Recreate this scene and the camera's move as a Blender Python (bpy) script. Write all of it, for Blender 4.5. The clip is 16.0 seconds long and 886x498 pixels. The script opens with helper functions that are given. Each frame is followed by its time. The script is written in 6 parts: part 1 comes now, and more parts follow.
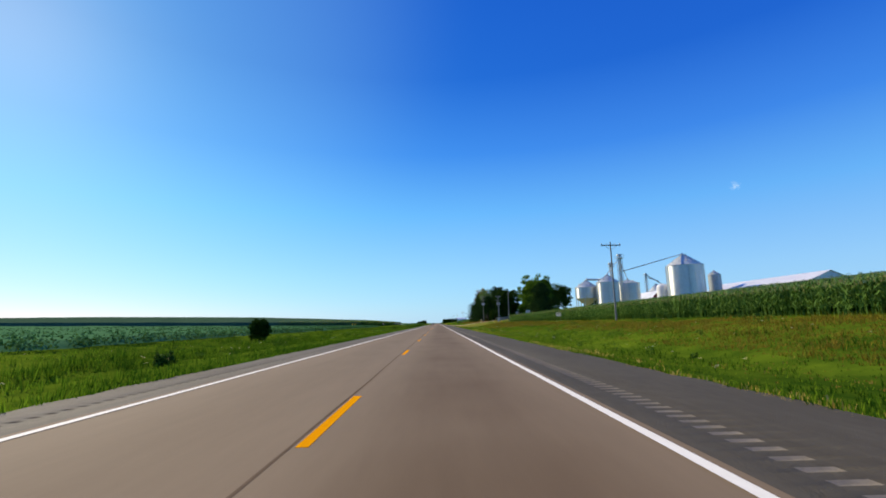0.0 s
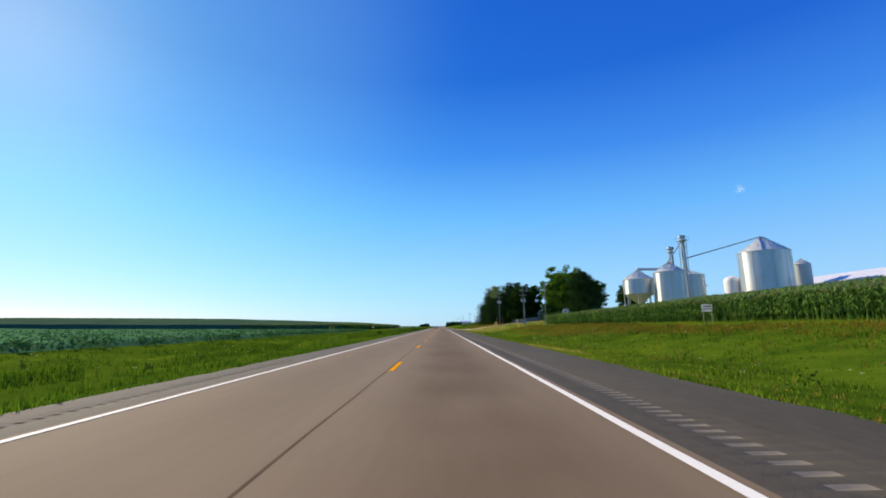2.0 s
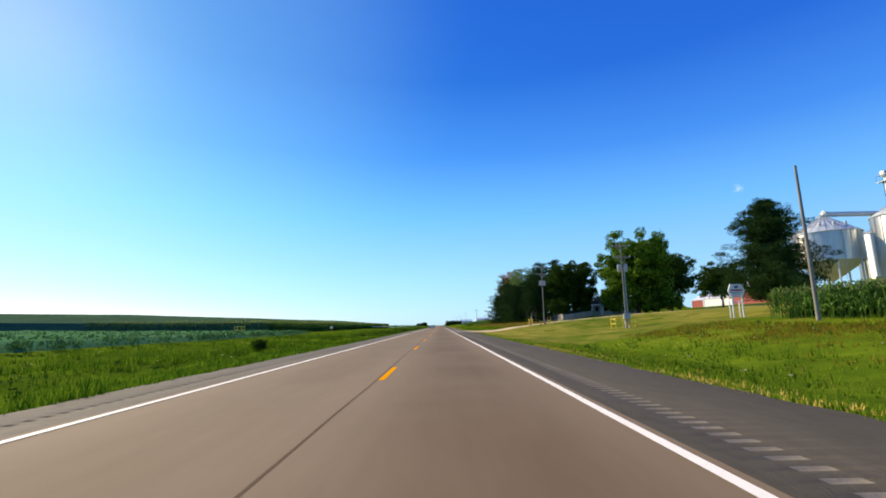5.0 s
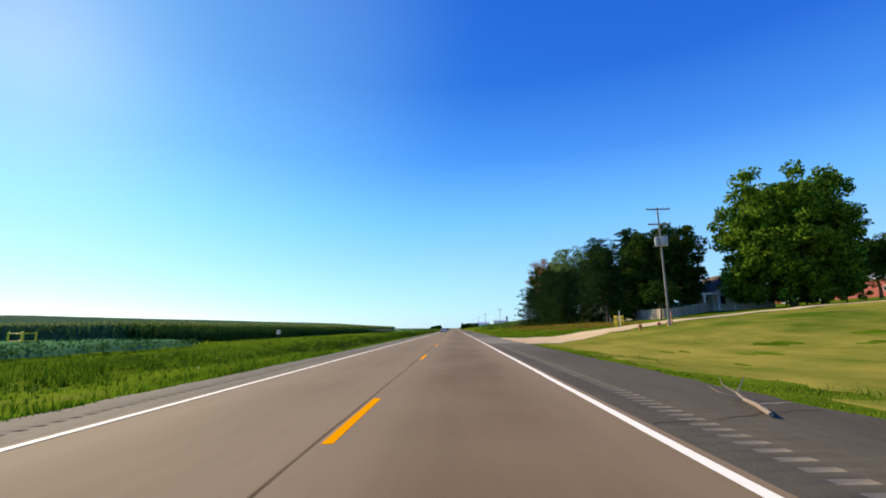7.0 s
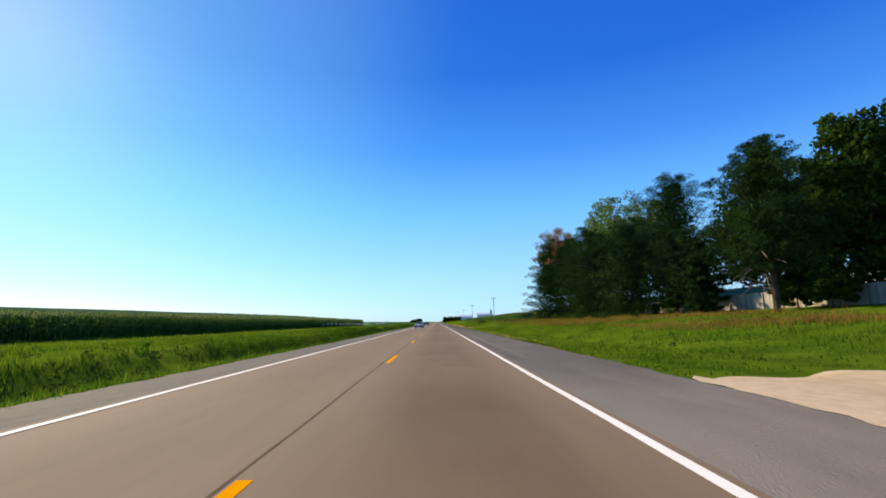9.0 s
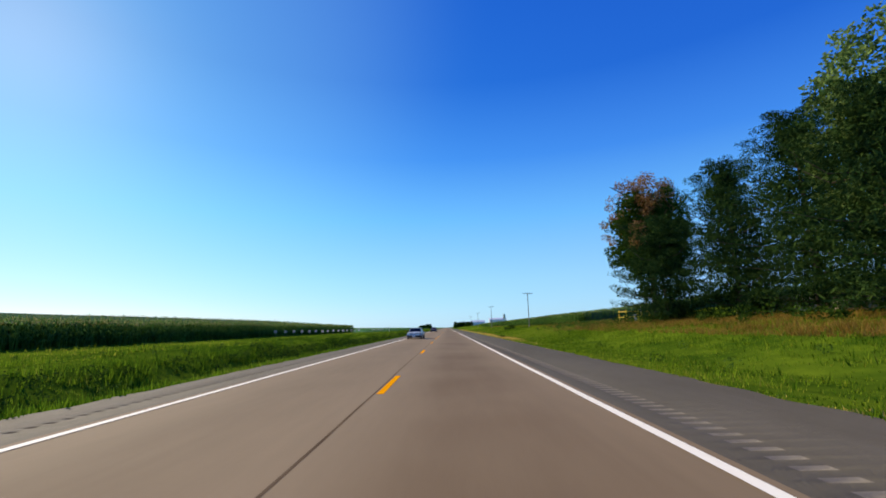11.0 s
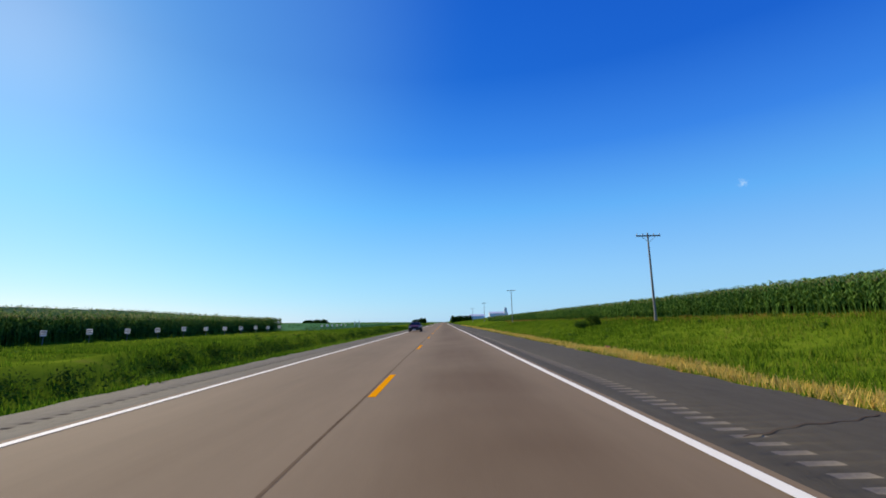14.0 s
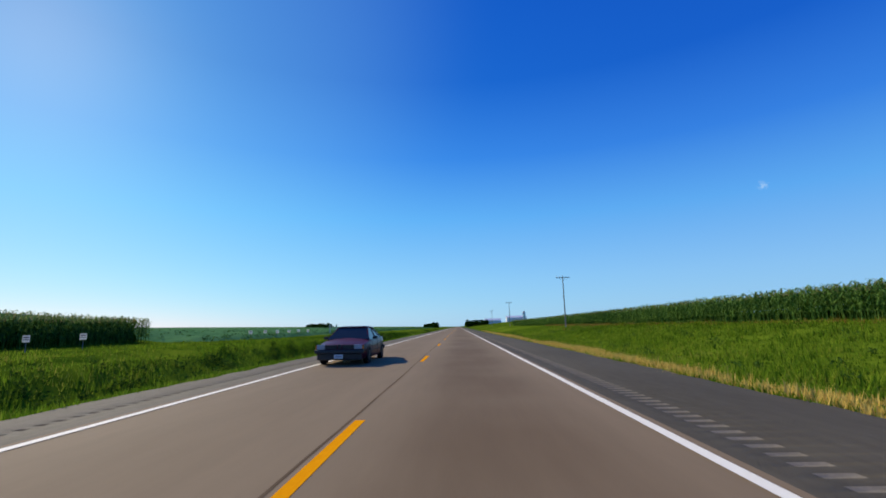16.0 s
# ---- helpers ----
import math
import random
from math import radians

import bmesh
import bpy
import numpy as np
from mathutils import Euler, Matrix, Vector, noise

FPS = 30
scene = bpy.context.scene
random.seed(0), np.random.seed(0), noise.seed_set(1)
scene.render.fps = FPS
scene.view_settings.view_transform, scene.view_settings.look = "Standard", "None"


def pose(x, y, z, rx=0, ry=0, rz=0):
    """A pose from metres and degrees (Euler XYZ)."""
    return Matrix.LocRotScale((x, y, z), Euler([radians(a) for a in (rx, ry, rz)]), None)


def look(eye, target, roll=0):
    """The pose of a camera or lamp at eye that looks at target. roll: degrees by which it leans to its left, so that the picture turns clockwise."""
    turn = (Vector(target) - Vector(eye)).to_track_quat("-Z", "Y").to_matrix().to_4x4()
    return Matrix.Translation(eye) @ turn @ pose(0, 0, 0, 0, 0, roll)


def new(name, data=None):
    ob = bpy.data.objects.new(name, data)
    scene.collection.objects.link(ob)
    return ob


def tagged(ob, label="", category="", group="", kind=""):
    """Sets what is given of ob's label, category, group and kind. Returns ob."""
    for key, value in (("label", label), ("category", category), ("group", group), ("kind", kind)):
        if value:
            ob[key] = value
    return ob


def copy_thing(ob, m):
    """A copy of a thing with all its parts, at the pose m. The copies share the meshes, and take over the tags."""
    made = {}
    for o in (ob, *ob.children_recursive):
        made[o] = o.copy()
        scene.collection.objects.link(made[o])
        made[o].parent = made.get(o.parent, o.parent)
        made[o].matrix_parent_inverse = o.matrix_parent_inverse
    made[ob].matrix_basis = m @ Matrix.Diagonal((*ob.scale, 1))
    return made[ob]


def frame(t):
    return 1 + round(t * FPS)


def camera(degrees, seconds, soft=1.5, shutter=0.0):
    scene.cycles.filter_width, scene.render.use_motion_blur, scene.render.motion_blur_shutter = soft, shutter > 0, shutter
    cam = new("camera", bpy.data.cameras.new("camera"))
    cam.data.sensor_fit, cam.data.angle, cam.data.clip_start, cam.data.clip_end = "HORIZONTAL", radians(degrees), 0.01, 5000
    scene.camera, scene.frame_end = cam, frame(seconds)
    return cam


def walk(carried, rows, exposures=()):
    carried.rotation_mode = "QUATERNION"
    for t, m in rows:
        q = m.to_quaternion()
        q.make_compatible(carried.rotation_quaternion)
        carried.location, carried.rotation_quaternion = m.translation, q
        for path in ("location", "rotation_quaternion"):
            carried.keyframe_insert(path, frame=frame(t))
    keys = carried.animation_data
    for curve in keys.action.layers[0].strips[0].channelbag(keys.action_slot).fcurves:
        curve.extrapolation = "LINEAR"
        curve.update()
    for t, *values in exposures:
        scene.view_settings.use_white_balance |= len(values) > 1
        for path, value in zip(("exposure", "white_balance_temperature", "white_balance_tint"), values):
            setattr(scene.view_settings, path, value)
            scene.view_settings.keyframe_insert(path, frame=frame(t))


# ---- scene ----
EXPO, SKY, SUN = 0.1, 0.1, 5.0

# ---- camera and its walk ----
EYE = 1.233
ROWS = [
    (0.0, 1.426, -4.89, -0.60, 9.33, 1.19),
    (0.5, 1.435, 6.54, -0.62, 9.51, 1.13),
    (1.0, 1.436, 18.09, -0.66, 9.57, 1.07),
    (1.5, 1.434, 29.73, -0.57, 9.62, 0.99),
    (2.0, 1.466, 41.43, -0.17, 9.73, 1.01),
    (2.5, 1.465, 53.23, -0.29, 9.44, 0.99),
    (3.0, 1.478, 65.13, -0.09, 9.41, 0.91),
    (5.5, 1.378, 123.75, -0.34, 9.69, 1.05),
    (6.0, 1.368, 135.40, -0.10, 9.81, 1.07),
    (6.5, 1.420, 146.99, 0.83, 10.06, 1.18),
    (7.0, 1.462, 158.63, 1.60, 10.02, 1.28),
    (7.5, 1.503, 170.19, 1.25, 9.85, 1.32),
    (8.0, 1.477, 181.63, 0.18, 9.50, 1.20),
    (8.5, 1.530, 192.91, -1.04, 9.19, 1.09),
    (9.0, 1.568, 204.22, -0.71, 9.18, 1.06),
    (9.5, 1.569, 215.86, 0.01, 9.35, 1.00),
    (10.0, 1.528, 227.45, 0.32, 9.58, 1.13),
    (12.5, 1.120, 285.00, 1.62, 10.10, 1.92),
    (13.0, 1.244, 296.57, 2.48, 10.11, 1.77),
    (13.5, 1.277, 308.22, 1.57, 9.55, 1.54),
    (14.0, 1.261, 319.80, 0.13, 9.21, 1.33),
    (14.5, 1.288, 331.32, -0.42, 9.12, 1.24),
    (15.0, 1.293, 342.64, 0.94, 9.71, 1.13),
    (15.5, 1.320, 353.97, 2.42, 10.25, 1.19),
    (16.0, 1.364, 365.59, 1.92, 9.81, 1.16),
]
cam = camera(89.2, 16.0, soft=1.75)
walk(cam, [(t, pose(x, y, EYE, 90 + pitch, roll, yaw)) for t, x, y, yaw, pitch, roll in ROWS],
     exposures=[(0.0, EXPO, 6500, 10), (3.0, EXPO + 0.12, 6650, 10), (5.5, EXPO + 0.26, 6900, 10), (8.5, EXPO + 0.26, 6850, 10), (10.0, EXPO + 0.16, 6700, 10),
                (12.5, EXPO, 6500, 10), (14.0, EXPO - 0.08, 6300, 10), (16.0, EXPO - 0.2, 6150, 10)])

# ---- world, sun ----
SUN_AZ, SUN_EL = radians(-47), radians(30)      # from straight ahead, to the left; above the horizon
sun_dir = Vector((math.sin(SUN_AZ) * math.cos(SUN_EL), math.cos(SUN_AZ) * math.cos(SUN_EL), math.sin(SUN_EL)))
world = bpy.data.worlds.new("world")
scene.world = world
world.use_nodes = True
sky = world.node_tree.nodes.new("ShaderNodeTexSky")
sky.sky_type, sky.sun_disc = "NISHITA", False
sky.sun_elevation, sky.sun_rotation = SUN_EL, SUN_AZ
sky.altitude, sky.air_density, sky.dust_density, sky.ozone_density = 300, 1.0, 0.65, 3.0
WN, WL = world.node_tree.nodes, world.node_tree.links
# a clear, deep-blue summer sky: the red falls off faster and the blue slower than in the model
split, join = WN.new("ShaderNodeSeparateColor"), WN.new("ShaderNodeCombineColor")
WL.new(sky.outputs[0], split.inputs[0])
for k, (power, gain) in enumerate(((2.1, 0.82), (1.2, 1.2), (0.5, 1.36))):
    dim, bend, lift = WN.new("ShaderNodeMath"), WN.new("ShaderNodeMath"), WN.new("ShaderNodeMath")
    dim.operation, bend.operation, lift.operation = "MULTIPLY", "POWER", "MULTIPLY"
    dim.inputs[1].default_value, bend.inputs[1].default_value, lift.inputs[1].default_value = 0.1, power, gain * 10
    WL.new(split.outputs[k], dim.inputs[0])
    WL.new(dim.outputs[0], bend.inputs[0])
    WL.new(bend.outputs[0], lift.inputs[0])
    WL.new(lift.outputs[0], join.inputs[k])
# summer haze: the same all round, pale at the horizon and deep overhead
where, high = WN.new("ShaderNodeTexCoord"), WN.new("ShaderNodeSeparateXYZ")
WL.new(where.outputs["Generated"], high.inputs[0])
haze = WN.new("ShaderNodeValToRGB")
steps = ((0.0, (0.48, 0.68, 0.82)), (0.1, (0.37, 0.625, 0.86)), (0.235, (0.172, 0.485, 0.87)), (0.36, (0.06, 0.25, 0.74)), (0.5, (0.017, 0.118, 0.54)), (1.0, (0.001, 0.03, 0.35)))
while len(haze.color_ramp.elements) < len(steps):
    haze.color_ramp.elements.new(0.5)
for e, (at, c) in zip(haze.color_ramp.elements, steps):
    e.position, e.color = at, (*c, 1)
WL.new(high.outputs[2], haze.inputs[0])
ten = WN.new("ShaderNodeVectorMath")
ten.operation = "SCALE"
ten.inputs["Scale"].default_value = 10.0
WL.new(haze.outputs[0], ten.inputs[0])
blend = WN.new("ShaderNodeMix")
blend.data_type = "RGBA"
blend.inputs["Factor"].default_value = 0.72
WL.new(join.outputs[0], blend.inputs["A"])
WL.new(ten.outputs[0], blend.inputs["B"])
# the bright white-blue aureole round the sun
toward, glow, halo = WN.new("ShaderNodeVectorMath"), WN.new("ShaderNodeMapRange"), WN.new("ShaderNodeMix")
toward.operation, toward.inputs[1].default_value = "DOT_PRODUCT", sun_dir
WL.new(where.outputs["Generated"], toward.inputs[0])
glow.interpolation_type = "SMOOTHERSTEP"
glow.inputs["From Min"].default_value, glow.inputs["From Max"].default_value = math.cos(radians(47)), 1.0
glow.inputs["To Min"].default_value, glow.inputs["To Max"].default_value = 0.0, 0.13
WL.new(toward.outputs["Value"], glow.inputs["Value"])
halo.data_type = "RGBA"
halo.inputs["B"].default_value = (4.6, 9.0, 11.0, 1)
WL.new(glow.outputs[0], halo.inputs["Factor"])
WL.new(blend.outputs["Result"], halo.inputs["A"])
# one small, thin fair-weather cloud low over the fields on the right
puff_at = Vector((math.sin(radians(34.8)) * math.cos(radians(13.8)), math.cos(radians(34.8)) * math.cos(radians(13.8)), math.sin(radians(13.8))))
wisp = WN.new("ShaderNodeTexNoise")
wisp.inputs["Scale"].default_value, wisp.inputs["Detail"].default_value = 160, 4
WL.new(where.outputs["Generated"], wisp.inputs["Vector"])
away, apart, edge, thin = WN.new("ShaderNodeVectorMath"), WN.new("ShaderNodeMath"), WN.new("ShaderNodeMapRange"), WN.new("ShaderNodeMix")
away.operation, apart.operation = "DISTANCE", "MULTIPLY_ADD"
away.inputs[1].default_value = puff_at
WL.new(where.outputs["Generated"], away.inputs[0])
WL.new(wisp.outputs["Fac"], apart.inputs[0])
apart.inputs[1].default_value = -0.024
WL.new(away.outputs["Value"], apart.inputs[2])
edge.interpolation_type = "SMOOTHSTEP"
edge.inputs["From Min"].default_value, edge.inputs["From Max"].default_value = -0.014, -0.003
edge.inputs["To Min"].default_value, edge.inputs["To Max"].default_value = 0.45, 0.0
WL.new(apart.outputs[0], edge.inputs["Value"])
thin.data_type = "RGBA"
thin.inputs["B"].default_value = (7.5, 9.0, 9.8, 1)
WL.new(edge.outputs[0], thin.inputs["Factor"])
WL.new(halo.outputs["Result"], thin.inputs["A"])
WL.new(thin.outputs["Result"], WN["Background"].inputs[0])
world.node_tree.nodes["Background"].inputs[1].default_value = SKY
sun = bpy.data.lights.new("sun", "SUN")
sun.energy, sun.angle, sun.color = SUN, radians(0.53), (1.0, 0.85, 0.61)
new("sun", sun).matrix_world = look(sun_dir * 100, (0, 0, 0))


# ---- materials ----
def material(name, dark, light, scale=4.0, rough=0.85, metal=0.0, bump=0.0, bump_scale=60.0, large=0.35, island=0.0,
             stretch=(1, 1, 1), translucent=0.0, random_object=False, accent=None):
    """Two colours mixed by noise at a small and a large scale, with fine relief."""
    m = bpy.data.materials.new(name)
    m.use_nodes = True
    nt = m.node_tree
    N, L = nt.nodes, nt.links
    b = N["Principled BSDF"]
    co = N.new("ShaderNodeTexCoord")
    mp = N.new("ShaderNodeMapping")
    mp.inputs["Scale"].default_value = stretch
    L.new(co.outputs["Object"], mp.inputs["Vector"])
    n1 = N.new("ShaderNodeTexNoise")
    n1.inputs["Scale"].default_value, n1.inputs["Detail"].default_value, n1.inputs["Roughness"].default_value = scale, 6, 0.65
    n2 = N.new("ShaderNodeTexNoise")
    n2.inputs["Scale"].default_value, n2.inputs["Detail"].default_value = scale * 0.08, 3
    for n in (n1, n2):
        L.new(mp.outputs[0], n.inputs["Vector"])
    mix = N.new("ShaderNodeMath")
    mix.operation = "MULTIPLY_ADD"
    mix.inputs[1].default_value = 1 - large
    L.new(n1.outputs["Fac"], mix.inputs[0])
    sc = N.new("ShaderNodeMath")
    sc.operation = "MULTIPLY"
    sc.inputs[1].default_value = large
    L.new(n2.outputs["Fac"], sc.inputs[0])
    L.new(sc.outputs[0], mix.inputs[2])
    fac = mix.outputs[0]
    if island or random_object:
        src = N.new("ShaderNodeObjectInfo" if random_object else "ShaderNodeNewGeometry")
        ad = N.new("ShaderNodeMath")
        ad.operation = "MULTIPLY_ADD"
        ad.inputs[1].default_value = island
        L.new(src.outputs["Random" if random_object else "Random Per Island"], ad.inputs[0])
        sb = N.new("ShaderNodeMath")
        sb.operation = "ADD"
        sb.inputs[1].default_value = -island / 2
        L.new(fac, sb.inputs[0])
        L.new(sb.outputs[0], ad.inputs[2])
        fac = ad.outputs[0]
    ramp = N.new("ShaderNodeValToRGB")
    ramp.color_ramp.elements[0].position, ramp.color_ramp.elements[1].position = 0.3, 0.7
    ramp.color_ramp.elements[0].color, ramp.color_ramp.elements[1].color = (*dark, 1), (*light, 1)
    if accent:
        ramp.color_ramp.elements[1].position = 0.56
        e = ramp.color_ramp.elements.new(0.74)
        e.color = (*accent, 1)
    L.new(fac, ramp.inputs[0])
    L.new(ramp.outputs[0], b.inputs["Base Color"])
    b.inputs["Roughness"].default_value, b.inputs["Metallic"].default_value = rough, metal
    if translucent or rough >= 0.9:
        b.inputs["Specular IOR Level"].default_value = 0.0
    elif rough > 0.7:
        b.inputs["Specular IOR Level"].default_value = 0.12
    if bump:
        nb = N.new("ShaderNodeTexNoise")
        nb.inputs["Scale"].default_value, nb.inputs["Detail"].default_value = bump_scale, 4
        L.new(mp.outputs[0], nb.inputs["Vector"])
        bu = N.new("ShaderNodeBump")
        bu.inputs["Strength"].default_value, bu.inputs["Distance"].default_value = bump, 0.02
        L.new(nb.outputs["Fac"], bu.inputs["Height"])
        L.new(bu.outputs[0], b.inputs["Normal"])
    if translucent:
        tr = N.new("ShaderNodeBsdfTranslucent")
        L.new(ramp.outputs[0], tr.inputs["Color"])
        ms = N.new("ShaderNodeMixShader")
        ms.inputs[0].default_value = translucent
        L.new(b.outputs[0], ms.inputs[1])
        L.new(tr.outputs[0], ms.inputs[2])
        L.new(ms.outputs[0], N["Material Output"].inputs[0])
    return m


PAVE = material("pavement", (0.204, 0.147, 0.084), (0.262, 0.192, 0.11), 3.2, 0.85, bump=0.12, bump_scale=110, large=0.6, stretch=(1, 0.12, 1))
ASPHALT = material("shoulder_asphalt", (0.066, 0.056, 0.036), (0.118, 0.101, 0.067), 6.0, 0.85, bump=0.5, bump_scale=70, large=0.5, stretch=(1, 0.25, 1))
ASPHALT_PALE = material("pale_asphalt", (0.105, 0.09, 0.062), (0.175, 0.153, 0.108), 6.0, 0.85, bump=0.5, bump_scale=70, large=0.5, stretch=(1, 0.25, 1))


def dusted(m, start, end, colour):
    """Pale dust carried onto the surface along one stretch of the road, thinning out at its ends."""
    N, L = m.node_tree.nodes, m.node_tree.links
    b = N["Principled BSDF"]
    under = b.inputs["Base Color"].links[0].from_socket
    co, xyz = N.new("ShaderNodeTexCoord"), N.new("ShaderNodeSeparateXYZ")
    L.new(co.outputs["Object"], xyz.inputs[0])
    mask = None
    for a, z in ((start[0], start[1]), (end[1], end[0])):
        mr = N.new("ShaderNodeMapRange")
        mr.interpolation_type = "SMOOTHSTEP"
        mr.inputs["From Min"].default_value, mr.inputs["From Max"].default_value = min(a, z), max(a, z)
        if a > z:
            mr.inputs["To Min"].default_value, mr.inputs["To Max"].default_value = 1.0, 0.0
        L.new(xyz.outputs["Y"], mr.inputs["Value"])
        if mask is None:
            mask = mr.outputs[0]
        else:
            mu = N.new("ShaderNodeMath")
            mu.operation = "MULTIPLY"
            L.new(mask, mu.inputs[0])
            L.new(mr.outputs[0], mu.inputs[1])
            mask = mu.outputs[0]
    no = N.new("ShaderNodeTexNoise")
    no.inputs["Scale"].default_value, no.inputs["Detail"].default_value = 0.9, 6
    st = N.new("ShaderNodeMapping")
    st.inputs["Scale"].default_value = (1, 0.3, 1)
    L.new(co.outputs["Object"], st.inputs["Vector"])
    L.new(st.outputs[0], no.inputs["Vector"])
    ad = N.new("ShaderNodeMath")
    ad.operation, ad.use_clamp = "MULTIPLY_ADD", True
    ad.inputs[1].default_value = 1.6
    L.new(no.outputs["Fac"], ad.inputs[0])
    ad.inputs[2].default_value = -0.05
    mu = N.new("ShaderNodeMath")
    mu.operation = "MULTIPLY"
    L.new(mask, mu.inputs[0])
    L.new(ad.outputs[0], mu.inputs[1])
    mix = N.new("ShaderNodeMix")
    mix.data_type = "RGBA"
    L.new(mu.outputs[0], mix.inputs["Factor"])
    L.new(under, mix.inputs["A"])
    mix.inputs["B"].default_value = (*colour, 1)
    L.new(mix.outputs["Result"], b.inputs["Base Color"])


dusted(ASPHALT, (180, 198), (236, 280), (0.155, 0.136, 0.1))
dusted(ASPHALT, (192, 197), (211, 217), (0.25, 0.218, 0.16))


def worn_shaded_lanes(m, middles, half, shade):
    """Darker bands along the middle of each lane: oil, and painted-in view-angle shading."""
    N, L = m.node_tree.nodes, m.node_tree.links
    b = N["Principled BSDF"]
    under = b.inputs["Base Color"].links[0].from_socket
    co, xyz, wob = N.new("ShaderNodeTexCoord"), N.new("ShaderNodeSeparateXYZ"), N.new("ShaderNodeTexNoise")
    wob.inputs["Scale"].default_value = 0.25
    L.new(co.outputs["Object"], wob.inputs["Vector"])
    L.new(co.outputs["Object"], xyz.inputs[0])
    for x in middles:
        d, a, mr, mul, mix = (N.new("ShaderNodeMath"), N.new("ShaderNodeMath"), N.new("ShaderNodeMapRange"), N.new("ShaderNodeMath"), N.new("ShaderNodeMix"))
        d.operation, a.operation, mul.operation = "SUBTRACT", "ABSOLUTE", "MULTIPLY"
        L.new(xyz.outputs["X"], d.inputs[0])
        d.inputs[1].default_value = x
        L.new(d.outputs[0], a.inputs[0])
        mr.interpolation_type = "SMOOTHSTEP"
        mr.inputs["From Min"].default_value, mr.inputs["From Max"].default_value = half * 0.2, half
        mr.inputs["To Min"].default_value, mr.inputs["To Max"].default_value = 1.4, 0.0
        L.new(a.outputs[0], mr.inputs["Value"])
        L.new(mr.outputs[0], mul.inputs[0])
        L.new(wob.outputs["Fac"], mul.inputs[1])
        mix.data_type, mix.blend_type = "RGBA", "MULTIPLY"
        L.new(mul.outputs[0], mix.inputs["Factor"])
        L.new(under, mix.inputs["A"])
        mix.inputs["B"].default_value = (*shade, 1)
        under = mix.outputs["Result"]
    L.new(under, b.inputs["Base Color"])


# right lane is coloured darker than its oil for lens and view-angle falloff
worn_shaded_lanes(PAVE, (1.8,), 1.9, (0.62, 0.56, 0.5))
worn_shaded_lanes(PAVE, (-1.8,), 1.5, (0.86, 0.84, 0.82))
GROOVE = material("milled_groove", (0.19, 0.165, 0.118), (0.29, 0.252, 0.185), 20.0, 0.9, bump=0.4, bump_scale=90)
WORN_GROOVE = material("worn_milled_groove", (0.07, 0.06, 0.042), (0.16, 0.138, 0.1), 20.0, 0.9)
SEAM = material("tarred_joint", (0.06, 0.043, 0.031), (0.135, 0.099, 0.072), 5.0, 0.95, stretch=(1, 0.3, 1))
WHITE_LINE = material("white_road_paint", (0.88, 0.83, 0.66), (0.97, 0.93, 0.76), 12.0, 0.75, stretch=(1, 0.4, 1))
JOINT = material("worn_joint", (0.1, 0.07, 0.042), (0.215, 0.157, 0.095), 4.0, 0.95, stretch=(1, 0.2, 1))
YELLOW_LINE = material("yellow_road_paint", (0.84, 0.31, 0.003), (0.95, 0.4, 0.005), 14.0, 0.92, stretch=(1, 0.4, 1))
GRAVEL = material("gravel", (0.48, 0.35, 0.19), (0.75, 0.585, 0.35), 3.0, 0.9, bump=0.8, bump_scale=40, large=0.5)
LAWN_BLADES = material("mown_grass_blades", (0.075, 0.14, 0.011), (0.33, 0.295, 0.05), 0.35, 0.8, island=0.4, translucent=0.45, large=0.5, stretch=(1, 0.55, 1))
LAWN = material("mown_grass", (0.068, 0.125, 0.01), (0.31, 0.265, 0.05), 0.35, 0.9, bump=0.8, bump_scale=9, large=0.5, stretch=(1, 0.55, 1), accent=(0.36, 0.27, 0.075))
BLADES = material("grass_blades", (0.04, 0.098, 0.006), (0.22, 0.33, 0.018), 0.3, 0.7, island=0.3, translucent=0.52, large=0.6, accent=(0.32, 0.31, 0.045))
DITCH_BLADES = material("lush_grass_blades", (0.026, 0.076, 0.005), (0.17, 0.285, 0.016), 0.22, 0.7, island=0.25, translucent=0.4, large=0.65, accent=(0.3, 0.28, 0.05))
TAWNY = material("tawny_grass_blades", (0.2, 0.12, 0.022), (0.42, 0.27, 0.06), 0.4, 0.8, island=0.5, translucent=0.35)
STRAW = material("dry_grass_blades", (0.5, 0.335, 0.06), (0.84, 0.6, 0.15), 0.8, 0.8, island=0.4, translucent=0.35)
RUST = material("rust_grass_blades", (0.14, 0.12, 0.012), (0.36, 0.25, 0.035), 0.35, 0.8, island=0.4, translucent=0.35)
FLOWER = material("cream_flower_heads", (0.68, 0.58, 0.26), (0.82, 0.74, 0.45), 3.0, 0.8, island=0.4, translucent=0.3)
WEED = material("weed_leaves", (0.03, 0.075, 0.01), (0.12, 0.2, 0.03), 0.6, 0.6, island=0.6, translucent=0.3)
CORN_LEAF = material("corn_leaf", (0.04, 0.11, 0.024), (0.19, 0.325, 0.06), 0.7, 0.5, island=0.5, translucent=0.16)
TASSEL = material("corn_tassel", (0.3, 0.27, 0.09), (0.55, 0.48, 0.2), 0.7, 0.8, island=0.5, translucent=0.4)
# backlight and distance haze are put into this dark bluish canopy colour
CORN_TOP = material("hazed_corn_canopy", (0.036, 0.078, 0.042), (0.09, 0.152, 0.075), 1.6, 0.95, bump=0.5, bump_scale=3.0, large=0.4)
BEAN = material("soybean_leaf", (0.05, 0.13, 0.035), (0.17, 0.3, 0.085), 0.8, 0.6, island=0.4, translucent=0.12)
